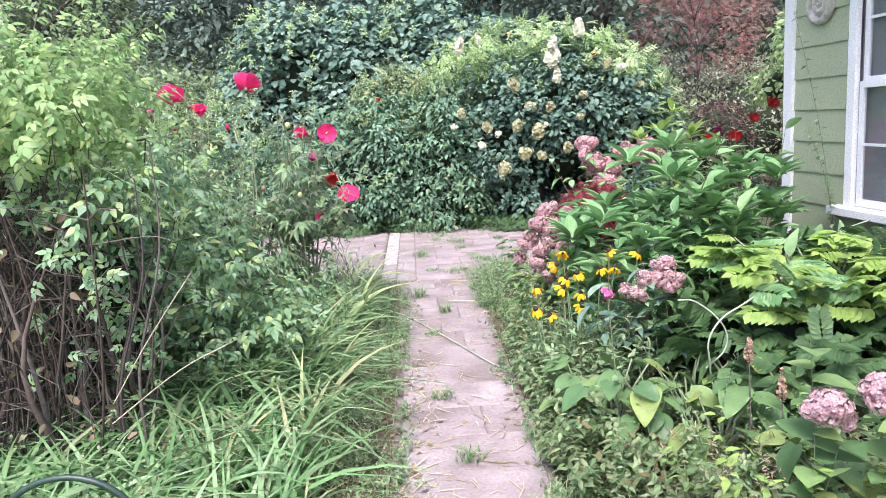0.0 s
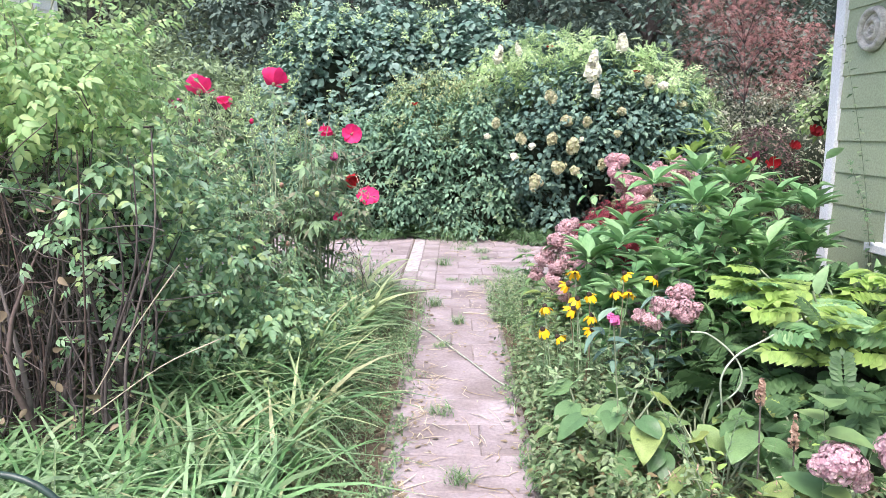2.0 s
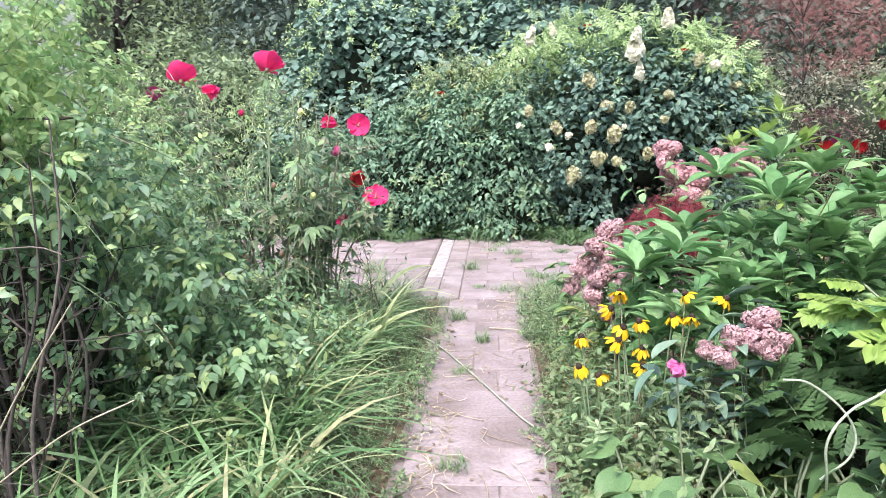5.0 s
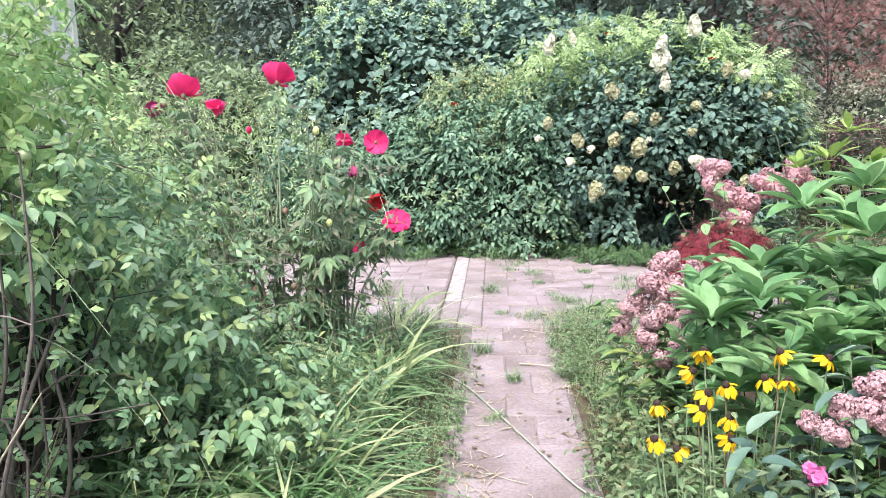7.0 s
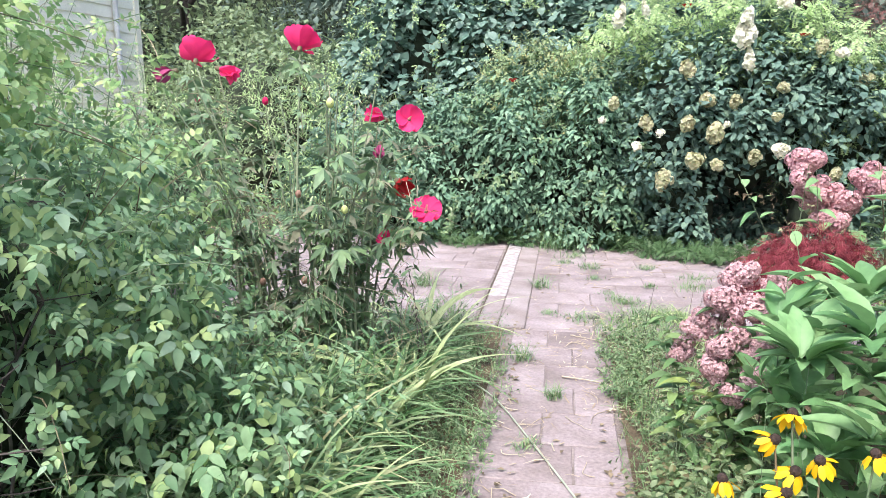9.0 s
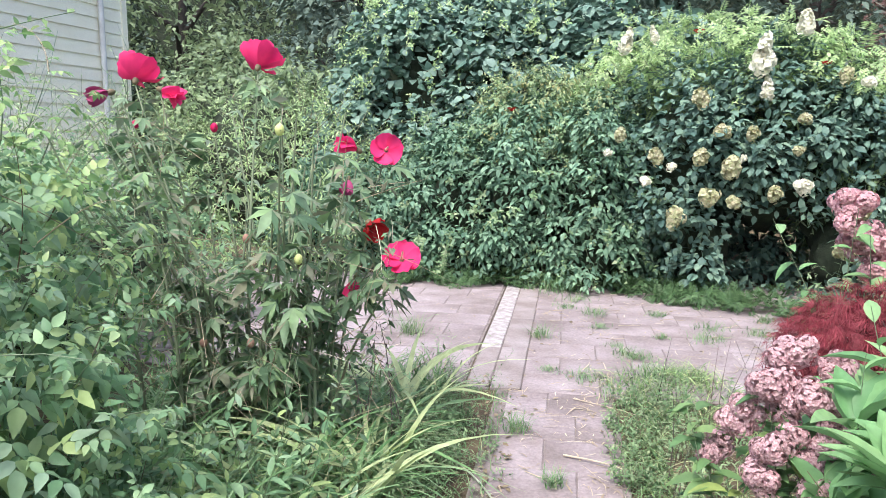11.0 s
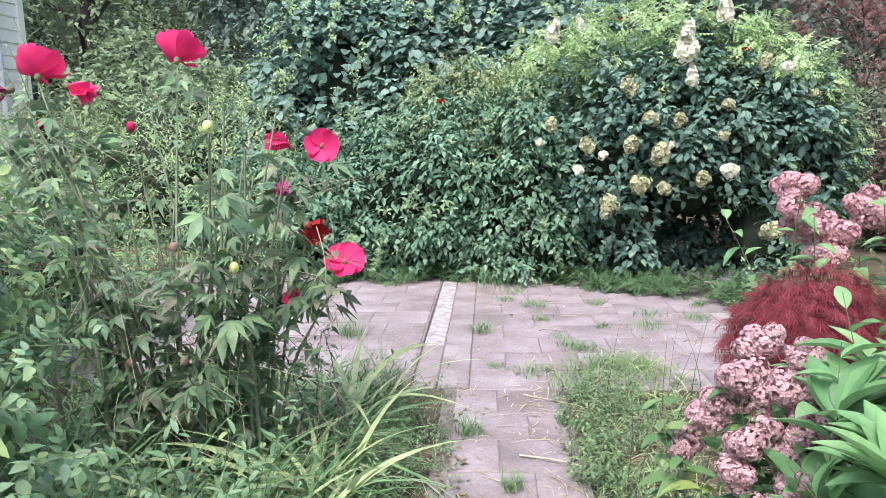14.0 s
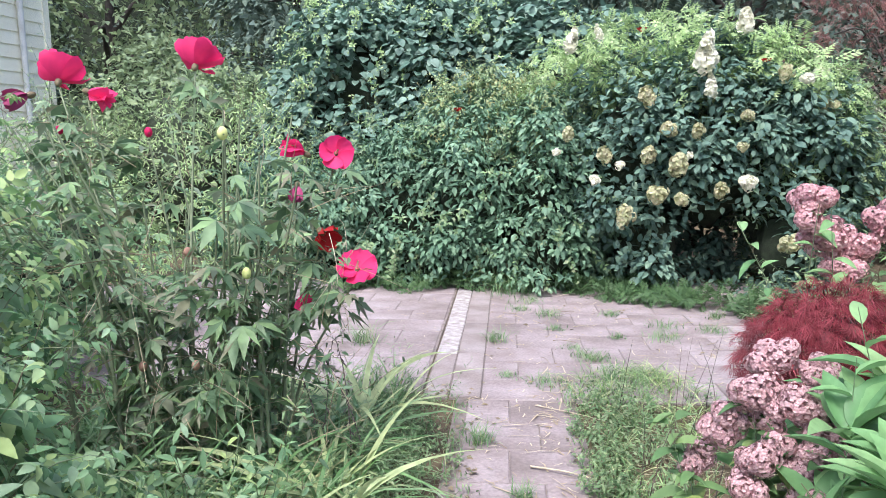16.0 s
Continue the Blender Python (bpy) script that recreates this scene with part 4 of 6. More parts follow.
for i, (x, y, h, r, lf) in enumerate(((-9.5, 20, 9, 3.4, "mid"), (-5.5, 22, 11, 4, "far"), (-1.5, 21, 11, 3.6, "far"), (3, 22, 12, 4, "far"), (7.5, 20, 11, 3.6, "far"), (12, 19, 11, 4, "far"), (-14, 19, 10, 4, "far"), (10.5, 14, 9, 3, "mid"), (0.8, 17.5, 8, 2.8, "far"), (-21, 7, 9, 3.2, "mid"), (19, 2, 10, 3.5, "mid"), (-19, -6, 9, 3.4, "mid"), (4.5, 17, 7.5, 2.6, "far"), (-3.6, 18, 7.5, 2.8, "far"))):
    tree("woodland_tree", x, y, h, r, lf, 100 + i, "dark green woodland tree behind the garden", 9000 if y > 13 else 2500, 0.19 if y > 13 else 0.25, 0.2, 0.1, LEAF, 14)
fw = []
for i in range(26):
    a = math.radians(-75 + i * 6 + (90 if i > 25 else 0))
    fw.append((30 * math.sin(a), 6 + 24 * math.cos(a), 4.5 + (i * 37 % 5) * 0.6, 4.2, 3.0, 6.5 + (i * 53 % 7) * 0.5))
wood_ob = thing("far_woods", 0, 30, 0, "dark wall of far woodland behind the garden", "woods", kind="stuff")
# solid dark core paints the shade within the woods
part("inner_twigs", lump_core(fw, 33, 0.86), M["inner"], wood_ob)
part("foliage", cloud_leaves(LEAF, fw, 15000, 0.5, 34, 0.35, bump=0.2), M["far"], wood_ob)

# ---------- hibiscus ----------


def petal_mesh(name, mat, length, width, cup, ruffle, seed):
    g = np.random.default_rng(seed)
    V, F = [], []
    for j in range(6):
        v = j / 5
        w = width * (0.16 + 0.84 * math.sin(min(1, v * 1.15) * math.pi * 0.62)) * (1 if v < 0.9 else 0.8)
        for i in range(5):
            u = i / 4 * 2 - 1
            V.append((u * w / 2, length * v * (1 - 0.1 * abs(u) * v), cup * length * v * v * 0.6 + ruffle * math.sin(u * 5 + seed) * v * v + 0.12 * w * u * u))
    for j in range(5):
        for i in range(4):
            p = j * 5 + i
            F += [(p, p + 1, p + 6), (p, p + 6, p + 5)]
    return mesh_of(name, np.array(V), np.array(F), M[mat])


PET = {k: petal_mesh("petal", mt, *a) for k, (mt, *a) in {"open": ("crimson", 0.08, 0.1, 0.35, 0.01, 1), "dome": ("crimson", 0.105, 0.16, 0.55, 0.01, 2), "wilt": ("wilted", 0.075, 0.06, 1.1, 0.012, 3), "shut": ("crimson", 0.085, 0.06, 1.5, 0.008, 4), "red": ("scarlet", 0.06, 0.05, 0.7, 0.01, 5)}.items()}


def ball(r, sx=1.0, sz=1.0, sub=2):
    bm = bmesh.new()
    bmesh.ops.create_icosphere(bm, subdivisions=sub, radius=r)
    for v in bm.verts:
        k = 1 + 0.06 * math.sin(v.co.x * 9 / r) * math.cos(v.co.y * 7 / r)
        v.co = Vector((v.co.x * sx * k, v.co.y * sx * k, v.co.z * sz))
    for f in bm.faces:
        f.smooth = True
    return bm


def flower(plant, x, y, z, kind, face, s=1.0, spin=0.0, stamen=True):
    """A five-petalled bloom; petals and pistil under its calyx."""
    bm = ball(0.014, 1.0, 1.5)
    m = Matrix.Translation((x, y, z)) @ Vector(face).to_track_quat('Z', 'Y').to_matrix().to_4x4() @ Matrix.Scale(s, 4)
    c = part("flower", bm, M["stem"], plant, at=plant.matrix_basis.inverted() @ m)
    tip = {"open": 8, "dome": 24, "wilt": 50, "shut": 62, "red": 30}[kind]
    for q in range(5):
        part("petal", PET[kind], None, c, at=pose(0, 0, 0.008 + 0.001 * q, 0, 0, spin + 72 * q) @ pose(0, 0.006, 0, tip, 11, 0))
    if stamen:
        part("pistil", tube([(0, 0, 0.0), (0, 0.002, 0.025), (0.004, 0.006, 0.06)], [0.005, 0.006, 0.004], 7), M["pistil"], c, at=I4)
    return c


hib = thing("hibiscus", -1.0, 5.8, 0, "tall hardy hibiscus with crimson flowers and ragged leaves", "hibiscus")
HF = [(-1.152, 6.103, 1.755, "dome", (0.08, 0.62, 0.75), 1.0, 10, False), (-1.66, 5.95, 1.69, "dome", (-0.08, 0.62, 0.75), 1.0, 30, False), (-1.77, 5.93, 1.64, "wilt", (-0.4, -0.5, -0.2), 1.05, 0, False), (-1.53, 5.93, 1.65, "shut", (0.8, -0.2, -0.3), 1.0, 0, False),
      (-0.62, 6.33, 1.385, "open", (0.35, -1, 0.25), 0.95, 20, True), (-0.755, 6.33, 1.385, "shut", (-0.5, -0.5, 0.3), 1.0, 0, False), (-0.45, 5.92, 0.925, "open", (0.15, -0.75, 0.75), 1.0, 45, True), (-0.6, 5.95, 1.08, "red", (0.5, -0.5, -0.3), 1.2, 0, False), (-0.655, 5.93, 0.85, "shut", (-0.2, -0.3, -0.9), 0.8, 0, False), (-0.69, 5.95, 1.27, "wilt", (0.0, -0.5, -0.8), 0.75, 0, False)]
tops = []
for f in HF:
    flower(hib, *f)
    tops.append(f[:3])
for x, y, z, mt, r in ((-0.749, 5.36, 1.466, "bud", 0.017), (-0.731, 5.456, 1.0, "bud", 0.016), (-1.64, 5.9, 1.5, "crimson", 0.015), (-1.27, 5.9, 1.485, "crimson", 0.016), (-1.2, 5.6, 0.62, "astilbe", 0.016), (-0.95, 5.5, 0.66, "astilbe", 0.015), (-1.0, 5.6, 1.05, "astilbe", 0.015)):
    bd = part("bud", ball(r, 1.0, 1.35), M[mt], hib, at=hib.matrix_basis.inverted() @ pose(x, y, z, 12, 8))
    part("sepal_cup", join(*[placed(leaf_shape(0.5), (0, 0, -r * 1.3), q * 1.26, r * 2.0, 1.0) for q in range(5)]), M["hibleaf"], bd, at=I4)
    tops.append((x, y, z - 0.02))
g = np.random.default_rng(77)
hs, hl = [], []
for i, tp in enumerate(tops + [(g.uniform(-1.85, -0.55), 5.8 + g.uniform(-0.35, 0.35), g.uniform(0.8, 1.62)) for _ in range(36)]):
    tp = np.array(tp)
    b = np.array([-1.0 + (tp[0] + 1.0) * 0.45 + g.normal() * 0.08, 5.8 + (tp[1] - 5.8) * 0.3 + g.normal() * 0.08, 0.0])
    line = smooth_line([b, b + (tp - b) * np.array([0.2, 0.2, 0.5]), tp - np.array([0, 0, 0.02])], 14)
    part("stem", tube(line, np.linspace(0.01, 0.0035, len(line)), 5), M["stem"], hib)
    main = i < len(tops)
    k = 24 if main else 13
    q = np.concatenate([g.uniform(0.3, 0.985, k - 12), g.uniform(0.8, 0.985, 12)]) if main else g.uniform(0.2, 0.985, k)
    P = np.array([[np.interp(v, np.linspace(0, 1, len(line)), line[:, c]) for c in range(3)] for v in q])
    a = g.uniform(0, 6.28, k)
    D = np.stack([np.cos(a), np.sin(a), g.uniform(-0.5, 0.35, k)], 1)
    for p, d in zip(P, D):
        hs.append(tube([p, p + d * 0.05], [0.0022, 0.0015], 3))
    hl.append(scatter(PALM, P + D * 0.05, D + np.array([0, 0, -0.25]), np.array([0, 0, 1.0]) + g.normal(size=(k, 3)) * 0.45, g.uniform(0.08, 0.165, k) if main else g.uniform(0.07, 0.14, k)))
part("leaf_stems", join(*hs), M["stem"], hib)
part("leaves", join(*hl), M["hibleaf"], hib)
tw = np.array([-1.05, 5.75, 0.55]) + g.normal(size=(260, 3)) * np.array([0.4, 0.22, 0.4])
tw[:, 2] = np.abs(tw[:, 2])
tw[:, 0] = np.clip(tw[:, 0], -1.9, -0.5)
s, l = shoots(tw, g.normal(size=(260, 3)) + np.array([0, 0, 0.5]), 0.3, 4, 0.06, 78, 0.1, 0.25, SLIM)
part("side_twigs", s, M["straw"], hib)
part("side_leaves", l, M["hibleaf"], hib)

# second hibiscus beside the green house
hib2 = thing("hibiscus", 2.55, 6.15, 0, "scarlet hibiscus growing beside the green house corner", "hibiscus")
for i, (x, y, z, kd, s) in enumerate(((2.83, 6.14, 1.37, "red", 1.15), (2.68, 6.1, 1.27, "red", 0.9), (2.35, 6.1, 1.13, "red", 1.1), (2.55, 6.1, 1.13, "red", 1.15), (2.45, 6.15, 1.18, "wilt", 0.9))):
    flower(hib2, x, y, z, kd, (0.3 - 0.2 * i, -0.6, 0.6), s, 30 * i, False)
b2 = np.array([2.6, 6.2, 0]) + np.random.default_rng(5).normal(size=(26, 3)) * np.array([0.28, 0.14, 0])
s, l = shoots(b2, up_dirs(26, 6, 0.12), 1.25, 34, 0.11, 7, 0.02, 0.15, LANCE, thick=0.003)
part("stems", s, M["stem"], hib2)
part("leaves", l, M["weed"], hib2)

# ---------- left bed: bramble thicket, weeds, grass ----------
bram = shrub("bramble_bush", [(-1.75, 4.1, 1.58, 0.6, 0.5, 0.26), (-2.5, 4.2, 1.5, 0.7, 0.6, 0.42), (-3.3, 4.2, 1.3, 0.7, 0.8, 0.65), (-1.6, 3.7, 1.6, 0.42, 0.3, 0.2), (-1.75, 4.0, 1.7, 0.45, 0.35, 0.3), (-2.5, 4.3, 1.8, 0.6, 0.5, 0.4)],
             "palebramble", 4300, 0.108, 81, "overgrown bright green bramble bush with arching stems", "bush", ROSE, 0, 360, 0.5, depth=0.6, shoot_droop=0.4, k=8, bump=0.2, tufts=170, tuft_r=0.2)
# dark lumps behind the canes stand for shade inside the thicket
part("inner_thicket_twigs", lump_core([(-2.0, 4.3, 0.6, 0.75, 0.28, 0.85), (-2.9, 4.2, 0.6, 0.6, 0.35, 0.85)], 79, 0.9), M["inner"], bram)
bk = [(-1.85, 5.0, 0.9, 0.55, 0.6, 0.6), (-2.5, 5.2, 0.95, 0.8, 0.7, 0.75)]
part("back_leaves", join(tuft_leaves(ROSE, clumps(bk, 90, 0.2, 91), 1300, 0.135, 92), tuft_leaves(OVATE, clumps(bk, 60, 0.2, 93), 900, 0.075, 94)), M["bramble"], bram)
bp, bn = lump_points(bk, 130, 95, 0.2)
s, l = shoots(bp, bn + np.array([0, -0.2, 0.8]), 0.5, 8, 0.12, 96, 0.3, 0.1, ROSE)
part("back_stems", s, M["stem"], bram)
part("back_shoot_leaves", l, M["palebramble"], bram)
fl = [(-1.28, 4.1, 0.95, 0.26, 0.3, 0.34), (-1.08, 4.35, 0.72, 0.26, 0.35, 0.3), (-0.85, 4.45, 0.42, 0.2, 0.3, 0.22), (-1.4, 4.7, 0.8, 0.3, 0.4, 0.4), (-1.3, 3.75, 1.15, 0.25, 0.22, 0.25)]
part("flank_leaves", join(tuft_leaves(ROSE, clumps(fl, 110, 0.15, 85), 420, 0.13, 86), tuft_leaves(OVATE, clumps(fl, 60, 0.13, 84), 650, 0.07, 83)), M["bramble"], bram)
part("flank_blades", blades(spots(420, -1.5, -0.55, 4.0, 5.2, 89), 0.75, 0.018, 90, (0.4, 1.1)), M["grass"], bram)
fp, fn = lump_points(fl, 105, 87, 0.3)
s, l = shoots(fp - np.array([0, 0, 0.1]), fn + np.array([0.1, -0.2, 0.7]), 0.45, 8, 0.11, 88, 0.35, 0.15, ROSE)
part("flank_stems", s, M["stem"], bram)
gf = np.random.default_rng(66)
for i in range(9):
    part("fruit", ball(0.015 + 0.004 * gf.uniform(), 1.0, 1.05), M["bud"] if i == 4 else M["fruit"], bram, "unripe pale green fruit", at=bram.matrix_basis.inverted() @ pose(-1.25 + gf.normal() * 0.1, 3.78 + gf.normal() * 0.06, gf.uniform(1.15, 1.5)))
part("flank_shoot_leaves", l, M["bramble"], bram)
g = np.random.default_rng(82)
can = []
for i in range(190):
    b = np.array([g.uniform(-2.7, -1.25), g.uniform(3.4, 4.0), 0])
    e = b + np.array([g.normal() * 0.2 - 0.04, g.normal() * 0.12, g.uniform(0.8, 1.5)])
    m = (b + e) / 2 + g.normal(size=3) * 0.12
    ln = smooth_line([b, m, e], 8)
    can.append(tube(ln, np.linspace(g.uniform(0.004, 0.01) if i % 9 else 0.02, 0.0025, len(ln)), 5))
    for _ in range(7):
        p = ln[g.integers(1, len(ln))]
        d = g.normal(size=3) * np.array([0.12, 0.1, 0.1]) + np.array([0, 0, 0.04])
        can.append(tube([p, p + d * 0.6 + g.normal(size=3) * 0.03, p + d], [0.003, 0.0022, 0.0012], 4))
for i in range(150):
    p = np.array([g.uniform(-2.7, -1.2), g.uniform(3.3, 3.7), g.uniform(0.15, 1.3)])
    d = g.normal(size=3) * np.array([0.22, 0.06, 0.16])
    can.append(tube(smooth_line([p, p + d * 0.5 + g.normal(size=3) * 0.04, p + d], 6), 0.0022, 4))
part("dead_canes", join(*can), M["deadwood"], bram, "tangle of bare brown dead canes")
# few withered and green leaves hanging in the canes
cp = np.stack([g.uniform(-2.7, -1.2, 190), g.uniform(3.25, 3.6, 190), g.uniform(0.2, 1.3, 190)], 1)
part("withered_leaves", scatter(OVATE, cp[:110], g.normal(size=(110, 3)) + np.array([0, 0, -0.6]), g.normal(size=(110, 3)) + np.array([0, -0.6, 0.4]), g.uniform(0.03, 0.07, 110)), M["dryleaf"], bram)
part("cane_leaves", scatter(ROSE, cp[110:], g.normal(size=(80, 3)) + np.array([0, -0.3, -0.3]), g.normal(size=(80, 3)) * 0.4 + np.array([0, -0.5, 0.8]), g.uniform(0.07, 0.13, 80)), M["bramble"], bram)
# thorny reddish stems at the bush's corner
th = []
for e in ((-0.964, 3.452, 1.42), (-1.04, 3.45, 1.28), (-1.15, 3.5, 1.1)):
    b = np.array([-1.12 + 0.05 * g.normal(), 3.42, 0.0])
    ln = smooth_line([b, b + (np.array(e) - b) * 0.35 + np.array([-0.06, 0, 0.0]), b + (np.array(e) - b) * 0.7 + np.array([0.03, 0, 0.0]), e], 14)
    th.append(tube(ln, np.linspace(0.008, 0.0025, len(ln)), 6))
    for p in ln[1:]:
        for _ in range(3):
            d = g.normal(size=3) * 0.022
            th.append(tube([p, p + d * 0.7], [0.002, 0.0004], 3))
part("thorny_stems", join(*th), M["deadwood"], bram, "reddish brown thorny stems")
st = [tube(smooth_line(q, 10), [0.0024] * 10 + [0.0014], 5) for q in ([(-1.16, 3.25, 0.45), (-0.98, 3.2, 0.7), (-0.77, 3.15, 0.96)], [(-1.2, 3.3, 0.35), (-0.9, 3.25, 0.56), (-0.66, 3.2, 0.68)])]
part("leaning_sticks", join(*st), M["straw"], bram, "pale dry leaning sticks")
# long arching bare shoot with a few leaves
s, l = shoots(np.array([(-1.9, 4.2, 1.55), (-2.0, 4.9, 1.6), (-1.6, 3.7, 1.4)]), np.array([(1, 0.15, 0.5), (1, 0.6, 0.55), (0.9, -0.2, 0.1)]), np.array([0.9, 0.8, 0.8]), 9, 0.05, 83, 0.35, 0.3, LEAF, seg=9)
ga = np.random.default_rng(99)
ab = np.stack([ga.uniform(-2.6, -1.1, 34), ga.uniform(3.6, 5.2, 34), ga.uniform(0.9, 1.75, 34)], 1)
s2, l2 = shoots(ab, np.stack([ga.normal(size=34), ga.normal(size=34) * 0.5 - 0.2, ga.uniform(0.2, 0.9, 34)], 1), ga.uniform(0.4, 0.85, 34), 5, 0.06, 97, 0.45, 0.4, OVATE, seg=9, thick=0.0022)
part("pale_stems", s2, M["straw"], bram, "pale arching young canes")
part("pale_stem_leaves", l2, M["palebramble"], bram)
part("arching_shoots", s, M["weed"], bram)
part("arching_leaves", l, M["bright"], bram)

left = lambda P: P[:, 0] < -0.16 + 0.06 * np.sin(P[:, 1] * 4.1) - 0.25 * (P[:, 1] < 3.1)
gr = thing("long_grass", -1.0, 3.5, 0, "lush long arching green grass beside the path", "grass", kind="stuff")
P1 = spots(3300, -2.8, -0.42, 1.2, 4.3, 91, 0.3, left)
part("blades", blades(P1, 0.58, 0.024, 92, (0.5, 1.3), lean=0.35), M["grass"], gr)
P2 = spots(3100, -1.5, -0.48, 4.0, 6.2, 93, 0.35, left)
part("blades", blades(P2, 0.52, 0.02, 94, (0.5, 1.3), lean=0.28), M["grass"], gr)
P3 = spots(1500, -2.0, -0.4, 5.2, 6.9, 95, 0.3, left)
part("blades", blades(P3, 0.38, 0.012, 96), M["grass"], gr)
P4 = spots(2000, -3.5, -0.2, -3, 1.2, 97, 0.2, left)
part("blades", blades(P4, 0.5, 0.012, 98), M["grass"], gr)


def strap_clump(x, y, n, length, width, seed, label):
    t = thing("daylily", x, y, 0, label, "daylily", "daylily clumps")
    g = np.random.default_rng(seed)
    for i in range(n):
        b = np.array([[x + g.normal() * 0.05, y + g.normal() * 0.05, 0.0]])
        part("strap_leaf", blades(b, length, width, seed * 50 + i, (0.45, 1.0), seg=10, lean=0.35), M["strap"], t)
    return t


for i, (x, y) in enumerate(((-0.55, 5.15), (-0.68, 4.85), (-0.5, 5.5), (-0.58, 4.3), (-0.5, 3.7), (-0.52, 6.3), (-0.75, 4.55))):
    strap_clump(x, y, 18, 0.72 if y > 5 else 0.56, 0.034 if y > 5 else 0.03, 200 + i, "clump of broad arching strap leaves beside the path")

wd = thing("leafy_weeds", -0.9, 4.6, 0, "tall leafy green weeds in the flower bed", "weeds", kind="stuff")
B = spots(150, -1.4, -0.55, 4.2, 5.3, 301, 0.2)
s, l = shoots(B, up_dirs(len(B), 302, 0.25), np.random.default_rng(303).uniform(0.3, 0.72, len(B)), 16, 0.085, 304, 0.05, 0.25, LANCE, 0.7, thick=0.0025, pair=True)
part("stems", s, M["stem"], wd)
part("leaves", l, M["bramble"], wd)
B = np.concatenate([spots(420, -0.55, -0.2, 2.6, 7.0, 305, 0.2, left), spots(380, -1.9, -0.3, 5.4, 7.2, 306, 0.2)])
s, l = shoots(B, up_dirs(len(B), 307, 0.35), np.random.default_rng(308).uniform(0.12, 0.36, len(B)), 15, 0.045, 309, 0.1, 0.1, NARROW, thick=0.002)
part("low_stems", s, M["stem"], wd)
part("low_leaves", l, M["weed"], wd)
B = spots(260, -2.6, -0.6, 2.4, 3.4, 310, 0.2)
s, l = shoots(B, up_dirs(len(B), 311, 0.3), np.random.default_rng(312).uniform(0.2, 0.45, len(B)), 10, 0.05, 313, 0.1, 0.2, LEAF, thick=0.002)
part("front_stems", s, M["stem"], wd)
part("front_leaves", l, M["weed"], wd)
# withered stalk under the low flower
dead = thing("withered_stalk", -0.46, 5.9, 0, "withered brown stalk with shrivelled leaves", "stalk")
s, l = shoots(np.array([(-0.5, 5.9, 0), (-0.42, 5.88, 0.0), (-0.62, 5.85, 0), (-0.55, 5.8, 0)]), np.array([(0.05, 0, 1), (-0.03, 0.02, 1), (0.1, 0, 1), (-0.1, 0, 1)]), np.array([0.9, 0.7, 0.55, 0.6]), 26, 0.05, 321, 0.02, 0.25, NARROW, -0.5)
part("stems", s, M["deadwood"], dead)
part("dry_leaves", l, M["deadwood"], dead)

hoop = thing("wire_hoop", -0.77, 2.1, 0, "dark green garden wire hoop in the grass", "hoop")
ha = np.linspace(-0.25, math.pi + 0.25, 24)
hp = np.array([(-0.77 + 0.17 * math.cos(a), 2.1, 0.55 + 0.17 * math.sin(a)) for a in ha])
hp = np.vstack([[(-0.6, 2.1, -0.01)], hp, [(-0.94, 2.1, -0.01)]])
part("wire", tube(hp, 0.0075, 8), M["wire"], hoop)

# ---------- right bed ----------


def whorls(name, spotsxyz, leaf, size, k, seed, label, category, shape=LANCE, spread=0.22, stem_k=14, group=""):
    """Upright stems with large leaves, crowded at the top."""
    S = np.array(spotsxyz)
    t = thing(name, float(S[:, 0].mean()), float(S[:, 1].mean()), 0, label, category, group)
    g = np.random.default_rng(seed)
    base = S * np.array([1, 1, 0]) + g.normal(size=S.shape) * np.array([0.03, 0.03, 0])
    D = S - base
    L = np.linalg.norm(D, axis=1)
    s, l = shoots(base, D, L, stem_k, size * 0.9, seed + 1, 0.02, 0.3, shape, 0.8, 0.003, 0.1)
    part("stems", s, M["stem"], t)
    part("stem_leaves", l, M[leaf], t)
    n = len(S)
    rep = np.repeat(S, k, 0)
    a = g.uniform(0, 6.28, n * k)
    el = g.uniform(0.15, 1.7, n * k)
    Dl = np.stack([np.cos(a), np.sin(a), el], 1)
    part("top_leaves", scatter(shape, rep + Dl * 0.015, Dl, np.stack([-np.cos(a) * 0.5, -np.sin(a) * 0.5, np.ones(n * k)], 1), size * g.uniform(0.75, 1.2, n * k)), M[leaf], t)
    return t


g = np.random.default_rng(400)
pe = [(1.26, 4.6, 1.12), (1.51, 4.65, 1.18), (0.97, 4.6, 0.74), (1.33, 4.45, 0.68), (1.46, 4.5, 1.02), (1.54, 4.85, 1.05), (1.99, 4.8, 1.03), (0.93, 4.8, 0.73), (0.92, 4.5, 0.72), (0.88, 4.4, 0.74), (1.05, 4.4, 0.82), (1.15, 4.7, 0.86), (1.75, 4.8, 1.1), (1.8, 4.6, 0.95), (2.2, 4.9, 1.0), (1.65, 4.4, 0.85), (1.2, 4.25, 0.7), (1.0, 4.2, 0.62)]
for _ in range(64):
    px, py = g.uniform(0.9, 2.4), g.uniform(4.3, 5.3)
    pe.append((px, py, g.uniform(0.5, 0.62 + 0.4 * min(1, (px - 0.9) / 0.9))))
peony = whorls("hydrangea_shrub", pe, "peony", 0.15, 12, 401, "lush bright green broad-leaved hydrangea shrub without flowers", "shrub", BROAD)
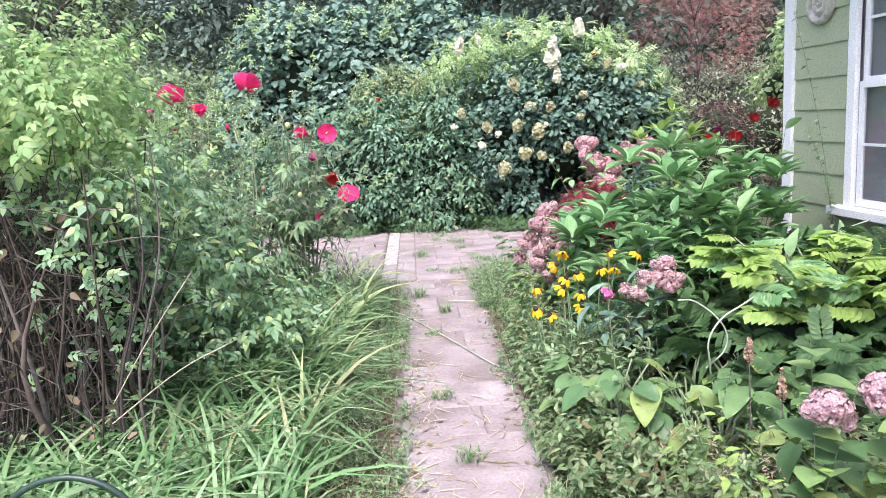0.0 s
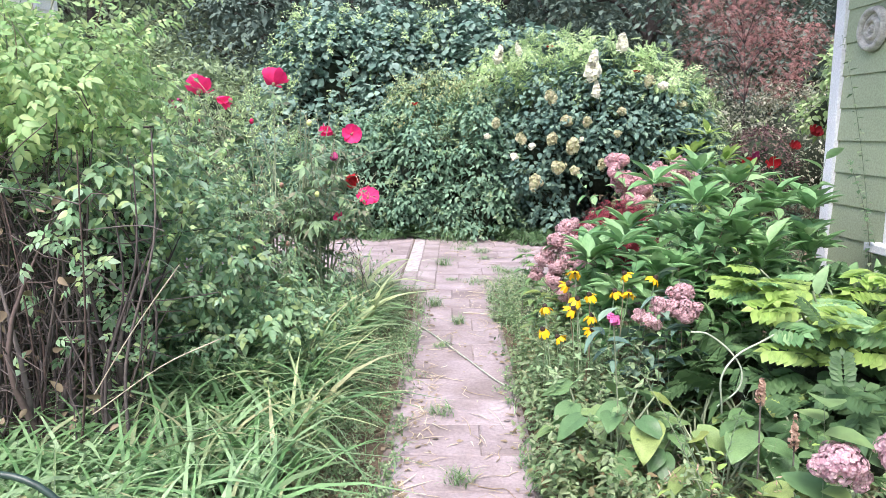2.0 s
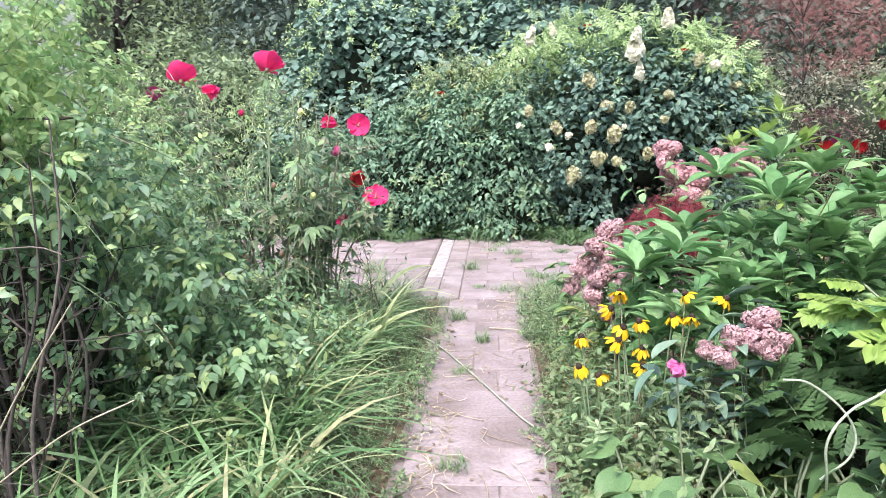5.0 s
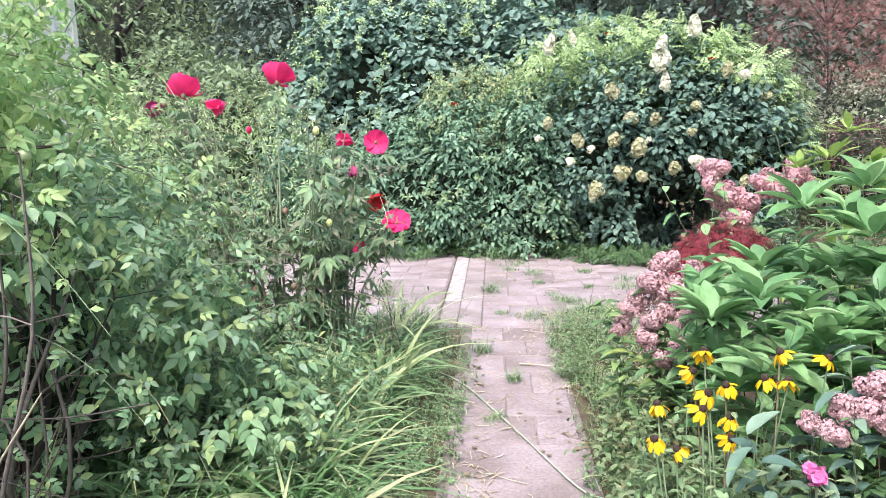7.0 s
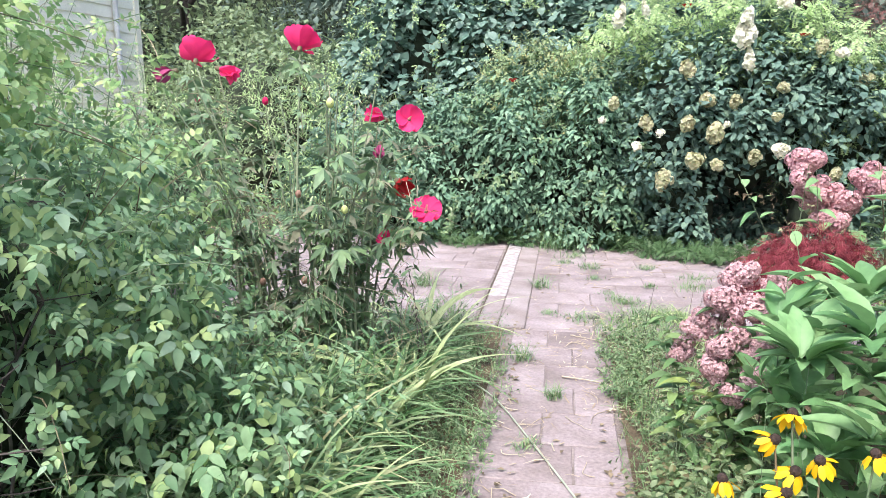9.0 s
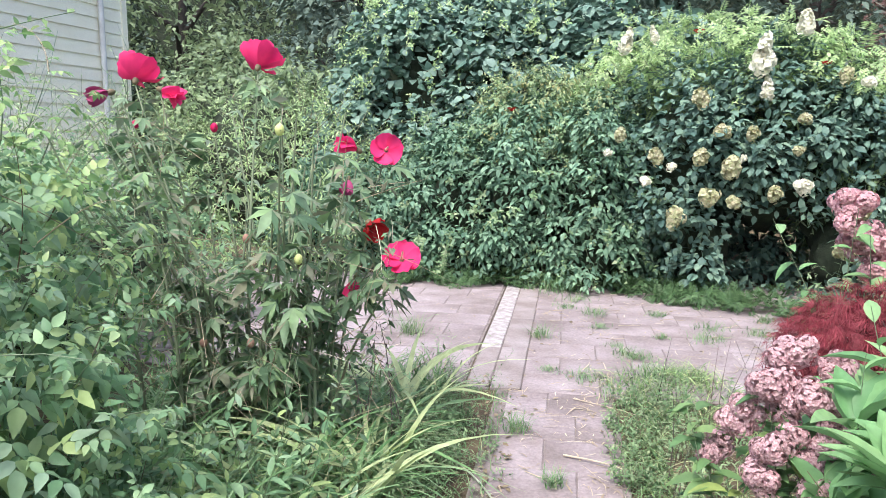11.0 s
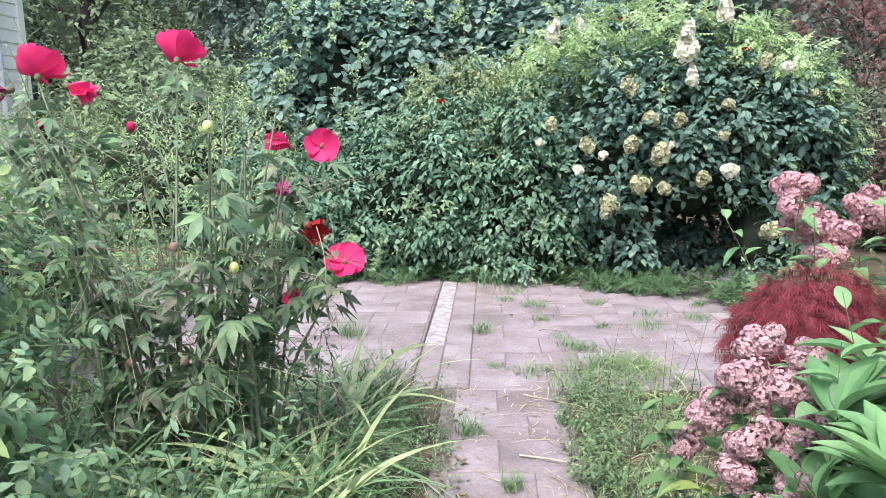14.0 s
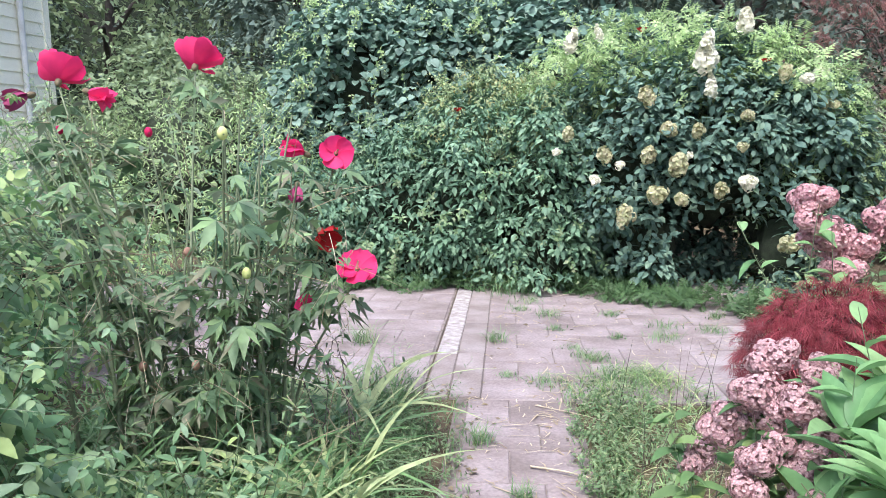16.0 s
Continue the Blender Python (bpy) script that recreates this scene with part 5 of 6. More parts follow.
tall = whorls("phlox", [(1.88, 5.6, 1.38), (1.75, 5.5, 1.25), (2.0, 5.6, 1.2), (1.65, 5.6, 1.2), (1.95, 5.4, 1.1), (2.15, 5.6, 1.1)], "lime", 0.13, 9, 402, "tall yellow-green phlox stems", "phlox", LANCE)

# golden pinnate shrub
gp = thing("golden_shrub", 1.75, 3.7, 0, "low golden-green shrub with feathered leaves", "shrub")
g = np.random.default_rng(410)
for i in range(84):
    x, y = g.uniform(1.48, 2.5), g.uniform(3.4, 4.2)
    z = g.uniform(0.5, 0.68) + 0.1 * (y - 3.4)
    a = g.uniform(2.0, 4.4) if i % 3 else g.uniform(0, 6.28)
    part("frond", scatter(BROADPIN, np.array([(x, y, z)]), np.array([(math.cos(a), math.sin(a) * 0.8, g.uniform(-0.1, 0.35))]), np.array([(g.normal() * 0.35, -0.3 + g.normal() * 0.3, 1.0)]), g.uniform(0.15, 0.25)), M["lime"] if i % 3 else M["peony"], gp)
    part("twig", tube(smooth_line([(1.85, 3.8, 0.0), (1.85 + (x - 1.85) * 0.4, 3.8, z * 0.7), (x, y, z)], 8), 0.005, 5), M["stem"], gp)
low = shrub("dark_shrub", [(1.75, 3.75, 0.24, 0.5, 0.35, 0.28), (2.2, 4.1, 0.35, 0.45, 0.45, 0.35), (2.0, 3.3, 0.2, 0.5, 0.3, 0.25)], "fern", 520, 0.2, 411, "low dark green plants with toothed leaves under the window", "shrub", BROADPIN, 0.6, 30, 0.3)

# hostas: every leaf its own piece
def hosta_leaf():
    """A broad pointed leaf with pressed-in lengthwise veins and a cupped, wavy rim."""
    V, F, nc, nr = [], [], 13, 9
    for j in range(nr):
        v = j / (nr - 1)
        w = 0.36 * math.sin(math.pi * min(1.0, v * 0.92 + 0.08) ** 0.75) ** 0.85 if j < nr - 1 else 0.004
        for i in range(nc):
            u = i / (nc - 1) * 2 - 1
            V.append((u * w, v - 0.06 * abs(u) * (1 - v), 0.16 * w * abs(u) + 0.02 * (i % 2) * (1 - abs(u) * 0.5) - 0.3 * v * v + 0.02 * math.sin(v * 9 + u * 3) * abs(u)))
    for j in range(nr - 1):
        for i in range(nc - 1):
            p = j * nc + i
            F += [(p, p + 1, p + nc + 1), (p, p + nc + 1, p + nc)]
    return np.array(V), np.array(F)


hm = [mesh_of("leaf", *hosta_leaf(), M["hostaleaf"])]
for ci, (cx, cy, n, r) in enumerate(((0.8, 3.4, 15, 0.22), (0.98, 3.4, 16, 0.26), (1.14, 3.15, 16, 0.26), (1.32, 3.25, 16, 0.27), (0.74, 3.65, 9, 0.16), (1.36, 2.8, 10, 0.2), (1.2, 3.6, 14, 0.25), (1.42, 3.55, 14, 0.26), (1.55, 3.3, 12, 0.24))):
    t = thing("hosta", cx, cy, 0, "broad-leaved green hosta clump, some leaves yellowing", "hosta", "hostas along the path")
    g = np.random.default_rng(420 + ci)
    for i in range(n):
        a = i * 2.4 + g.uniform(-0.3, 0.3)
        rr = r * g.uniform(0.25, 0.8)
        p = (math.cos(a) * rr, math.sin(a) * rr, g.uniform(0.1, 0.38))
        part("stalk", tube([(0.02 * math.cos(a), 0.02 * math.sin(a), 0), (p[0] * 0.5, p[1] * 0.5, p[2] * 0.7), p], [0.006, 0.005, 0.004], 5), M["stem"], t, at=I4)
        part("leaf", hm[0], M["hostaleaf"], t, at=Matrix.Translation(p) @ Matrix.Rotation(a - math.pi / 2, 4, 'Z') @ pose(0, 0, 0, g.uniform(-45, 10), g.uniform(-25, 25), 0) @ Matrix.Scale(g.uniform(0.1, 0.18), 4))

# flowering hydrangeas
pink_h = head_meshes("flower_head", "pinkfl", 0.09, 1100, 430, 0.0085, 0.85)
mauve_h = head_meshes("flower_head", "mauvefl", 0.085, 1100, 440, 0.0078, 0.85)
near_h = head_meshes("flower_head", "nearpink", 0.08, 900, 450, 0.009, 0.9)


def flowering(name, heads, meshes, mat, leaf, label, seed, size=0.13, extra=(), petal_label="", shape=BROAD):
    H = np.array([h[:3] for h in heads])
    t = thing(name, float(H[:, 0].mean()), float(H[:, 1].mean()), 0, label, "hydrangea")
    g = np.random.default_rng(seed)
    inv = t.matrix_basis.inverted()
    for i, (x, y, z, s) in enumerate(heads):
        part("flower_head", meshes[i % 3], M[mat], t, petal_label, at=inv @ pose(x, y, z, g.uniform(-25, 35), g.uniform(-25, 25), g.uniform(0, 360)) @ Matrix.Scale(s, 4))
    tips = np.concatenate([H - np.array([0, 0, 0.04]), np.array(extra).reshape(-1, 3)])
    base = tips * np.array([1, 1, 0]) + g.normal(size=tips.shape) * np.array([0.05, 0.05, 0])
    D = tips - base
    s, l = shoots(base, D, np.linalg.norm(D, axis=1), 13, size, seed + 1, 0.0, 0.3, shape, 0.35, 0.003, 0.1)
    part("stems", s, M["stem"], t)
    part("leaves", l, M[leaf], t)
    return t


ph = [(1.15, 5.4, 1.21, 1.0), (1.21, 5.4, 1.1, 1.1), (1.31, 5.42, 1.06, 1.1), (1.4, 5.4, 1.15, 1.0), (1.54, 5.4, 1.19, 0.95), (1.47, 5.38, 1.13, 0.95), (1.25, 5.38, 1.0, 0.9), (1.25, 5.1, 0.87, 0.7), (1.62, 5.45, 1.12, 0.8)]
ph = [(0.112 + (x - 0.112) * 1.265, 6.3 + (y - 5.4), 1.42 + (z - 1.42) * 1.265, s * 1.25) for x, y, z, s in ph if y > 5.3]
flowering("pink_hydrangea", ph, pink_h, "pinkfl", "peony", "pale pink hydrangea panicles over the red maple", 461, 0.12)
pl = [(0.89, 5.15, 0.82, 0.85), (0.83, 5.1, 0.73, 0.9), (0.74, 5.12, 0.63, 0.85), (0.92, 5.05, 0.72, 0.85), (0.83, 5.0, 0.6, 0.8), (0.96, 5.0, 0.62, 0.8), (0.78, 5.0, 0.5, 0.75), (0.7, 5.15, 0.52, 0.7), (1.0, 5.15, 0.78, 0.7), (0.9, 4.9, 0.5, 0.7), (0.86, 5.08, 0.67, 0.7), (0.92, 5.0, 0.56, 0.75), (0.8, 5.05, 0.56, 0.7), (0.98, 5.08, 0.7, 0.75), (1.02, 4.98, 0.52, 0.7), (0.84, 4.96, 0.42, 0.65)]
pl = [(x, y, z, k * 1.12) for x, y, z, k in pl]
flowering("pink_hydrangea", pl, mauve_h, "mauvefl", "hosta", "dusty pink fading hydrangea heads beside the patio", 462, 0.11)
dk = [(1.2, 3.9, 0.69, 0.75), (1.18, 3.87, 0.62, 0.8), (1.1, 3.9, 0.63, 0.65), (1.07, 3.87, 0.56, 0.6), (1.24, 3.86, 0.6, 0.7), (1.02, 3.92, 0.57, 0.5)]
flowering("mauve_hydrangea", dk, mauve_h, "mauvefl", "hydleaf", "faded mauve hydrangea mophead among hostas", 463, 0.13)
nh = [(1.19, 2.52, 0.53, 1.0), (1.36, 2.5, 0.57, 1.0), (1.26, 2.58, 0.5, 0.7)]
flowering("rose_hydrangea", nh, near_h, "nearpink", "hosta", "rose pink hydrangea mopheads with round green leaves", 464, 0.11, shape=HEART)

# lace-leaf maple
lm = thing("laceleaf_maple", 1.37, 5.95, 0, "low weeping lace-leaf maple with deep red leaves", "maple")
mp, mn = lump_points([(1.35, 5.93, 0.68, 0.22, 0.22, 0.2), (1.5, 6.0, 0.66, 0.2, 0.22, 0.18), (1.22, 5.95, 0.6, 0.16, 0.18, 0.15), (1.5, 6.15, 0.55, 0.24, 0.22, 0.22)], 3800, 471, 0.6, 0.3)
g = np.random.default_rng(472)
part("leaves", scatter(LACE, mp, mn * np.array([1, 1, 0.3]) + np.array([0, 0, -0.4]) + g.normal(size=mp.shape) * 0.45, mn + np.array([0, 0, 0.6]) + g.normal(size=mp.shape) * 0.3, 0.06 * g.uniform(0.7, 1.2, len(mp))), M["maple"], lm)
wood = [tube(smooth_line([(1.42, 6.0, 0), (1.4, 5.98, 0.3), (1.42, 6.0, 0.6)], 8), np.linspace(0.025, 0.012, 9), 7)]
for i in range(16):
    e = mp[g.integers(0, len(mp))]
    wood.append(tube(smooth_line([(1.41, 5.99, 0.4), ((1.41 + e[0]) / 2, (5.99 + e[1]) / 2, 0.75), e], 8), np.linspace(0.009, 0.002, 9), 5))
part("trunk", join(*wood), M["bark"], lm)

# black-eyed daisies
ray = leaf_shape(0.46, ((0.25, 0.85), (0.75, 1.0)), 0.4, 0.08)
ray_me = mesh_of("petal", ray[0], ray[1], M["yellow"])
rud = thing("coneflower", 0.78, 3.95, 0, "yellow coneflowers with dark centres", "coneflower")
inv = rud.matrix_basis.inverted()
rs, rl = [], []
g = np.random.default_rng(480)
for i, (x, y, z) in enumerate(((0.71, 3.9, 0.8), (0.68, 3.9, 0.74), (0.58, 3.9, 0.64), (0.72, 3.88, 0.68), (0.78, 3.92, 0.69), (0.7, 3.86, 0.64), (0.57, 3.88, 0.54), (0.79, 3.88, 0.54), (0.94, 3.95, 0.78), (1.08, 3.95, 0.76), (0.96, 3.93, 0.7), (0.9, 3.95, 0.7), (0.79, 3.9, 0.6), (0.64, 3.9, 0.5))):
    x, y, z = 0.12 + (x - 0.12) * 1.05, y + 0.1, 1.44 - (1.44 - z) * 1.05
    m = inv @ pose(x, y, z, g.uniform(5, 45), g.uniform(-30, 30), g.uniform(0, 360))
    c = part("cone", ball(0.0125, 1.0, 1.15), M["cone"], rud, at=m)
    for q in range(9):
        part("petal", ray_me, M["yellow"], c, at=pose(0, 0, -0.004, 0, 0, 40 * q + g.uniform(-6, 6)) @ pose(0, 0.009, 0, g.uniform(-54, -12), 0, 0) @ Matrix.Scale(g.uniform(0.032, 0.042), 4))
    b = np.array([0.78 + (x - 0.78) * 0.6, 3.95, 0])
    rs.append(tube(smooth_line([b, (b + np.array([x, y, z])) / 2 + g.normal(size=3) * 0.02, (x, y, z - 0.008)], 8), 0.0028, 5))
part("stems", join(*rs), M["stem"], rud)
B = spots(110, 0.55, 1.1, 3.75, 4.2, 481)
s, l = shoots(B, up_dirs(len(B), 482, 0.2), np.random.default_rng(483).uniform(0.25, 0.55, len(B)), 12, 0.075, 484, 0.05, 0.15, LANCE, thick=0.002)
part("leaf_stems", s, M["stem"], rud)
part("leaves", l, M["weed"], rud)

# magenta bloom and russet plumes
mg = thing("magenta_flower", 0.765, 3.294, 0, "small magenta flower on a thin stem", "flower")
part("bloom", floret_ball(0.023, 50, 490, 0.012), M["magenta"], mg, at=pose(0, 0, 0.725))
part("stem", tube([(0.05, 0.05, 0), (0.03, 0.02, 0.4), (0, 0, 0.71)], 0.0028, 5), M["stem"], mg, at=I4)
for x, y, z in ((1.203, 3.031, 0.54), (1.3, 2.98, 0.42)):
    t = thing("astilbe", x, y, 0, "faded russet astilbe seed plume", "astilbe", "astilbe plumes")
    V, F = floret_ball(0.021, 120, int(500 + x * 100), 0.008, 1.0, 3.0)
    part("plume", (V, F), M["astilbe"], t, at=pose(0, 0, z))
    part("stem", tube([(0, 0, 0), (0.01, 0, z * 0.5), (0, 0, z)], 0.003, 5), M["deadwood"], t, at=I4)
# flowering sedge stalk leaning over the hostas
sp = thing("feathery_stalk", 1.0, 3.1, 0, "leaning pale green feathery seed stalk", "stalk")
s, l = shoots(np.array([(1.1, 3.0, 0)] * 3), np.array([(-0.35, 0.2, 1), (-0.3, 0.28, 1), (-0.2, 0.1, 1)]), np.array([0.72, 0.66, 0.5]), 50, 0.032, 511, 0.08, 0.3, NARROW, 1.5)
part("stem", s, M["stem"], sp)
part("seed_leaves", l, M["hibleaf"], sp)

rw = thing("low_weeds", 0.9, 3.2, 0, "mixed low weeds, green and reddish, along the path", "weeds", kind="stuff")
right = lambda P: P[:, 0] > 0.56 + 0.05 * np.sin(P[:, 1] * 5)
B = np.concatenate([spots(330, 0.8, 1.6, 2.0, 3.2, 521, 0.2, right), spots(200, 1.5, 2.5, 2.2, 3.5, 520, 0.1), spots(260, 0.52, 0.9, 2.9, 4.4, 522, 0.2, right)])
s, l = shoots(B, up_dirs(len(B), 523, 0.35), np.random.default_rng(524).uniform(0.12, 0.38, len(B)), 13, 0.058, 525, 0.1, 0.15, OVATE, thick=0.0018)
part("stems", s, M["stem"], rw)
part("leaves", l, M["paleweed"], rw)
B = spots(420, 0.62, 1.7, 1.9, 3.3, 550, 0.3, right)
s, l = shoots(B, up_dirs(len(B), 551, 0.45), np.random.default_rng(552).uniform(0.08, 0.42, len(B)), 15, 0.036, 553, 0.15, 0.1, LEAF, thick=0.0016)
part("fine_stems", s, M["stem"], rw)
part("fine_leaves", l, M["weed"], rw)
B = spots(46, 0.8, 1.6, 2.2, 3.2, 554, 0.2)
s, l = shoots(B, up_dirs(len(B), 555, 0.3), np.random.default_rng(556).uniform(0.2, 0.46, len(B)), 18, 0.035, 557, 0.05, 0.3, NARROW, thick=0.0018)
part("russet_stems", s, M["deadwood"], rw)
part("russet_leaves", l, M["astilbe"], rw)
B = spots(16, 0.95, 1.5, 2.2, 2.9, 558)
s, l = shoots(B, up_dirs(len(B), 559, 0.25), np.random.default_rng(560).uniform(0.3, 0.42, len(B)), 12, 0.075, 561, 0.05, 0.4, OVATE, thick=0.002)
part("yellow_stems", s, M["stem"], rw)
part("yellow_leaves", l, M["lime"], rw)
B = np.concatenate([spots(230, 0.5, 0.95, 4.2, 7.0, 526, 0.7, right), spots(70, 0.7, 1.3, 5.2, 7.2, 527, 0.6, right)])
s, l = shoots(B, up_dirs(len(B), 528, 0.35), np.random.default_rng(529).uniform(0.07, 0.26, len(B)), 9, 0.045, 530, 0.1, 0.15, LANCE, thick=0.0018)
part("verge_stems", s, M["stem"], rw)
part("verge_leaves", l, M["weed"], rw)
B = spots(260, 0.55, 1.0, 3.9, 5.0, 531, 0.2, right)
s, l = shoots(B, up_dirs(len(B), 532, 0.35), np.random.default_rng(533).uniform(0.15, 0.4, len(B)), 12, 0.05, 534, 0.1, 0.15, OVAL, thick=0.0018)
part("mid_stems", s, M["stem"], rw)
part("mid_leaves", l, M["paleweed"], rw)
bg = spots(260, 1.6, 4.5, 6.5, 9.0, 535, 0.2, lambda P: (P[:, 0] > 2.0) | (P[:, 1] < 7.0))
s, l = shoots(bg, up_dirs(len(bg), 536, 0.3), np.random.default_rng(537).uniform(0.3, 0.8, len(bg)), 15, 0.08, 538, 0.1, 0.1, LANCE, thick=0.002)
part("back_stems", s, M["stem"], rw)
part("back_leaves", l, M["weed"], rw)
B = np.concatenate([spots(420, 0.46, 0.72, 2.2, 7.1, 545, 0.8), spots(950, -0.5, -0.06, 2.2, 7.0, 546, 0.4)])
s, l = shoots(B, up_dirs(len(B), 547, 0.9), np.random.default_rng(548).uniform(0.05, 0.16, len(B)), 9, 0.028, 549, 0.2, 0.1, LEAF, thick=0.0015)
part("creeping_stems", s, M["stem"], rw)
part("creeping_leaves", l, M["weed"], rw)
sg = thing("short_grass", 0.6, 4.0, 0, "thin short dry grass on the path verge", "grass", kind="stuff")
P5 = np.concatenate([spots(1500, 0.46, 0.82, 1.9, 7.2, 541, 0.7), spots(700, -0.3, -0.06, 2.2, 7.1, 542, 0.5), spots(700, 0.5, 1.3, 5.6, 7.3, 543, 0.6)])
part("blades", blades(P5, 0.11, 0.004, 544, seg=4), M["grass"], sg)
P6 = np.concatenate([spots(900, 0.52, 1.25, 4.6, 7.3, 555, 0.8, right), spots(260, 0.6, 1.1, 7.1, 7.5, 556, 0.6)])
part("blades", blades(P6, 0.17, 0.006, 557, (0.5, 1.2), seg=5, lean=0.5), M["strap"], sg)
# grass tufts in the joints
for i, (x, y, r, h) in enumerate((*((0.15 + i * i * 0.37 % 2.2, 7.4 + i * 1.13 % 2.5, 0.05 + 0.02 * (i % 4), 0.03 + 0.012 * (i % 5)) for i in range(9)), (0.07, 8.19, 0.07, 0.1), (0.73, 7.75, 0.08, 0.05), (0.02, 6.4, 0.06, 0.09), (0.14, 9.87, 0.2, 0.22), (0.38, 7.26, 0.1, 0.07), (0.49, 8.96, 0.09, 0.07), (1.35, 8.66, 0.12, 0.05), (0.122, 4.154, 0.05, 0.05), (0.215, 5.85, 0.035, 0.07), (0.1, 5.3, 0.06, 0.04), (0.2, 3.45, 0.05, 0.06), (0.35, 9.5, 0.12, 0.06), (0.75, 7.35, 0.14, 0.09), (1.0, 9.0, 0.08, 0.05), (1.7, 8.5, 0.1, 0.06), (0.95, 8.3, 0.05, 0.04), (-0.9, 8.1, 0.1, 0.15), (0.9, 7.3, 0.15, 0.12))):
    t = thing("grass_tuft", x, y, 0, "small grass tuft in the paving joint", "grass", "grass tufts between the pavers")
    g = np.random.default_rng(550 + i)
    b = np.concatenate([g.normal(size=(int(60 + 500 * r), 2)) * r * 0.6, np.zeros((int(60 + 500 * r), 1))], 1)
    part("blades", blades(b, h * 1.6, 0.004, 560 + i, seg=4), M["grass"], t, at=I4)
# thin bare stalks near the patio edge
stalk = thing("seed_stalks", 1.06, 6.8, 0, "thin dark seed stalks beside the patio", "stalks")
s, l = shoots(spots(26, 0.65, 1.25, 5.6, 7.1, 571), up_dirs(26, 572, 0.18), np.random.default_rng(574).uniform(0.2, 0.48, 26), 22, 0.018, 573, 0.0, 0.4, NARROW)
part("stems", s, M["deadwood"], stalk)
part("seeds", l, M["hibleaf"], stalk)

# ---------- hose and litter ----------
hose = thing("garden_hose", 0.5, 4.5, 0, "thin pale garden hose across the path and bed", "hose")
hl = smooth_line([(-0.35, 6.1, 0.01), (-0.1, 5.82, 0.011), (0.2, 5.15, 0.011), (0.42, 4.62, 0.011), (0.52, 4.5, 0.012), (0.6, 4.48, 0.02), (0.72, 4.3, 0.03), (0.95, 4.0, 0.03), (1.2, 3.8, 0.03), (1.3, 3.62, 0.1), (1.26, 3.5, 0.3), (1.24, 3.47, 0.44), (1.3, 3.48, 0.53), (1.42, 3.52, 0.58), (1.7, 3.75, 0.62), (2.3, 4.3, 0.7), (2.53, 4.4, 0.74)], 140)
part("tube", tube(hl, 0.004, 8), M["hose"], hose)
h2 = smooth_line([(1.12, 3.5, 0.62), (1.19, 3.5, 0.61), (1.28, 3.5, 0.54), (1.33, 3.5, 0.46), (1.32, 3.5, 0.38), (1.25, 3.52, 0.3)], 40)
part("loop", tube(h2, 0.0036, 8), M["hose"], hose)

lit = thing("straw_litter", 0.3, 5.5, 0, "scattered dry straw and twigs on the paving", "litter", kind="stuff")
g = np.random.default_rng(580)
L1 = np.concatenate([spots(220, -0.1, 0.5, 2.5, 7.2, 581, 0.5), spots(420, 0, 2.6, 7.2, 9.9, 582, 0.5), spots(150, -2.5, -0.3, 7.6, 10, 583, 0.4), spots(180, -0.1, 0.1, 3, 5, 584, 0.5), spots(330, 0.35, 1.1, 5.6, 7.5, 585)])
out = []
for p in L1:
    a, ln = g.uniform(0, 6.28), abs(g.normal()) * 0.06 + 0.025
    d = np.array([math.cos(a), math.sin(a), 0]) * ln
    w = np.array([-math.sin(a), math.cos(a), 0]) * g.uniform(0.0012, 0.004)
    z = np.array([0, 0, 0.004])
    m = p + d * 0.5 + w * g.normal() * 3 + np.array([0, 0, g.uniform(0.004, 0.014)])
    e = p + d + z
    out.append((np.array([p + z - w, p + z + w, m - w, m + w, e]), np.array([(0, 1, 3), (0, 3, 2), (2, 3, 4)])))
for p in np.concatenate([spots(24, -0.05, 0.47, 2.2, 6.0, 586), spots(12, 0.45, 0.9, 5.6, 7.2, 587), spots(20, 0.0, 2.2, 7.2, 9.6, 588)]):
    a, q = g.uniform(0, 6.28), [p + np.array([0, 0, 0.006])]
    for _ in range(4):
        a += g.normal() * 0.6
        q.append(q[-1] + np.array([math.cos(a), math.sin(a), 0]) * g.uniform(0.02, 0.07))
    out.append(tube(smooth_line(q, 12), np.linspace(0.0024, 0.001, 13)[:len(smooth_line(q, 12))], 4))
part("straws", join(*out), M["straw"], lit)
LL = np.concatenate([spots(500, 0.42, 1.3, 2.2, 7.2, 591, 0.3), spots(450, -0.35, 0.02, 2.6, 7.2, 592, 0.4), spots(200, 0.0, 3.0, 7.2, 10.0, 593, 0.75), spots(30, -0.05, 0.45, 2.5, 7.2, 594, 0.7)]) + np.array([0, 0, 0.006])
g = np.random.default_rng(595)
a = g.uniform(0, 6.28, len(LL))
part("dry_leaves", scatter(LEAF, LL, np.stack([np.cos(a), np.sin(a), g.uniform(0, 0.25, len(LL))], 1), np.array([0, 0, 1.0]) + g.normal(size=LL.shape) * 0.25, g.uniform(0.015, 0.045, len(LL))), M["dryleaf"], lit)
for p, q, w in (((0.25, 6.15, 0.01), (0.55, 6.02, 0.012), 0.016), ((0.12, 5.35, 0.01), (0.22, 5.05, 0.012), 0.006), ((0.35, 4.2, 0.01), (0.42, 3.95, 0.012), 0.006), ((0.02, 4.1, 0.01), (-0.1, 3.9, 0.012), 0.006), ((0.3, 6.9, 0.01), (0.75, 6.6, 0.013), 0.008)):
    c = thing("dry_stick", p[0], p[1], 0, "pale dry plant stalk lying on the paving", "stick", "dry sticks on the paving")
    mid = tuple((a + b) / 2 + 0.006 for a, b in zip(p, q))
    part("stalk", tube(smooth_line([p, mid, q], 10), np.linspace(w * 0.33, w * 0.18, 11), 5), M["straw"], c)

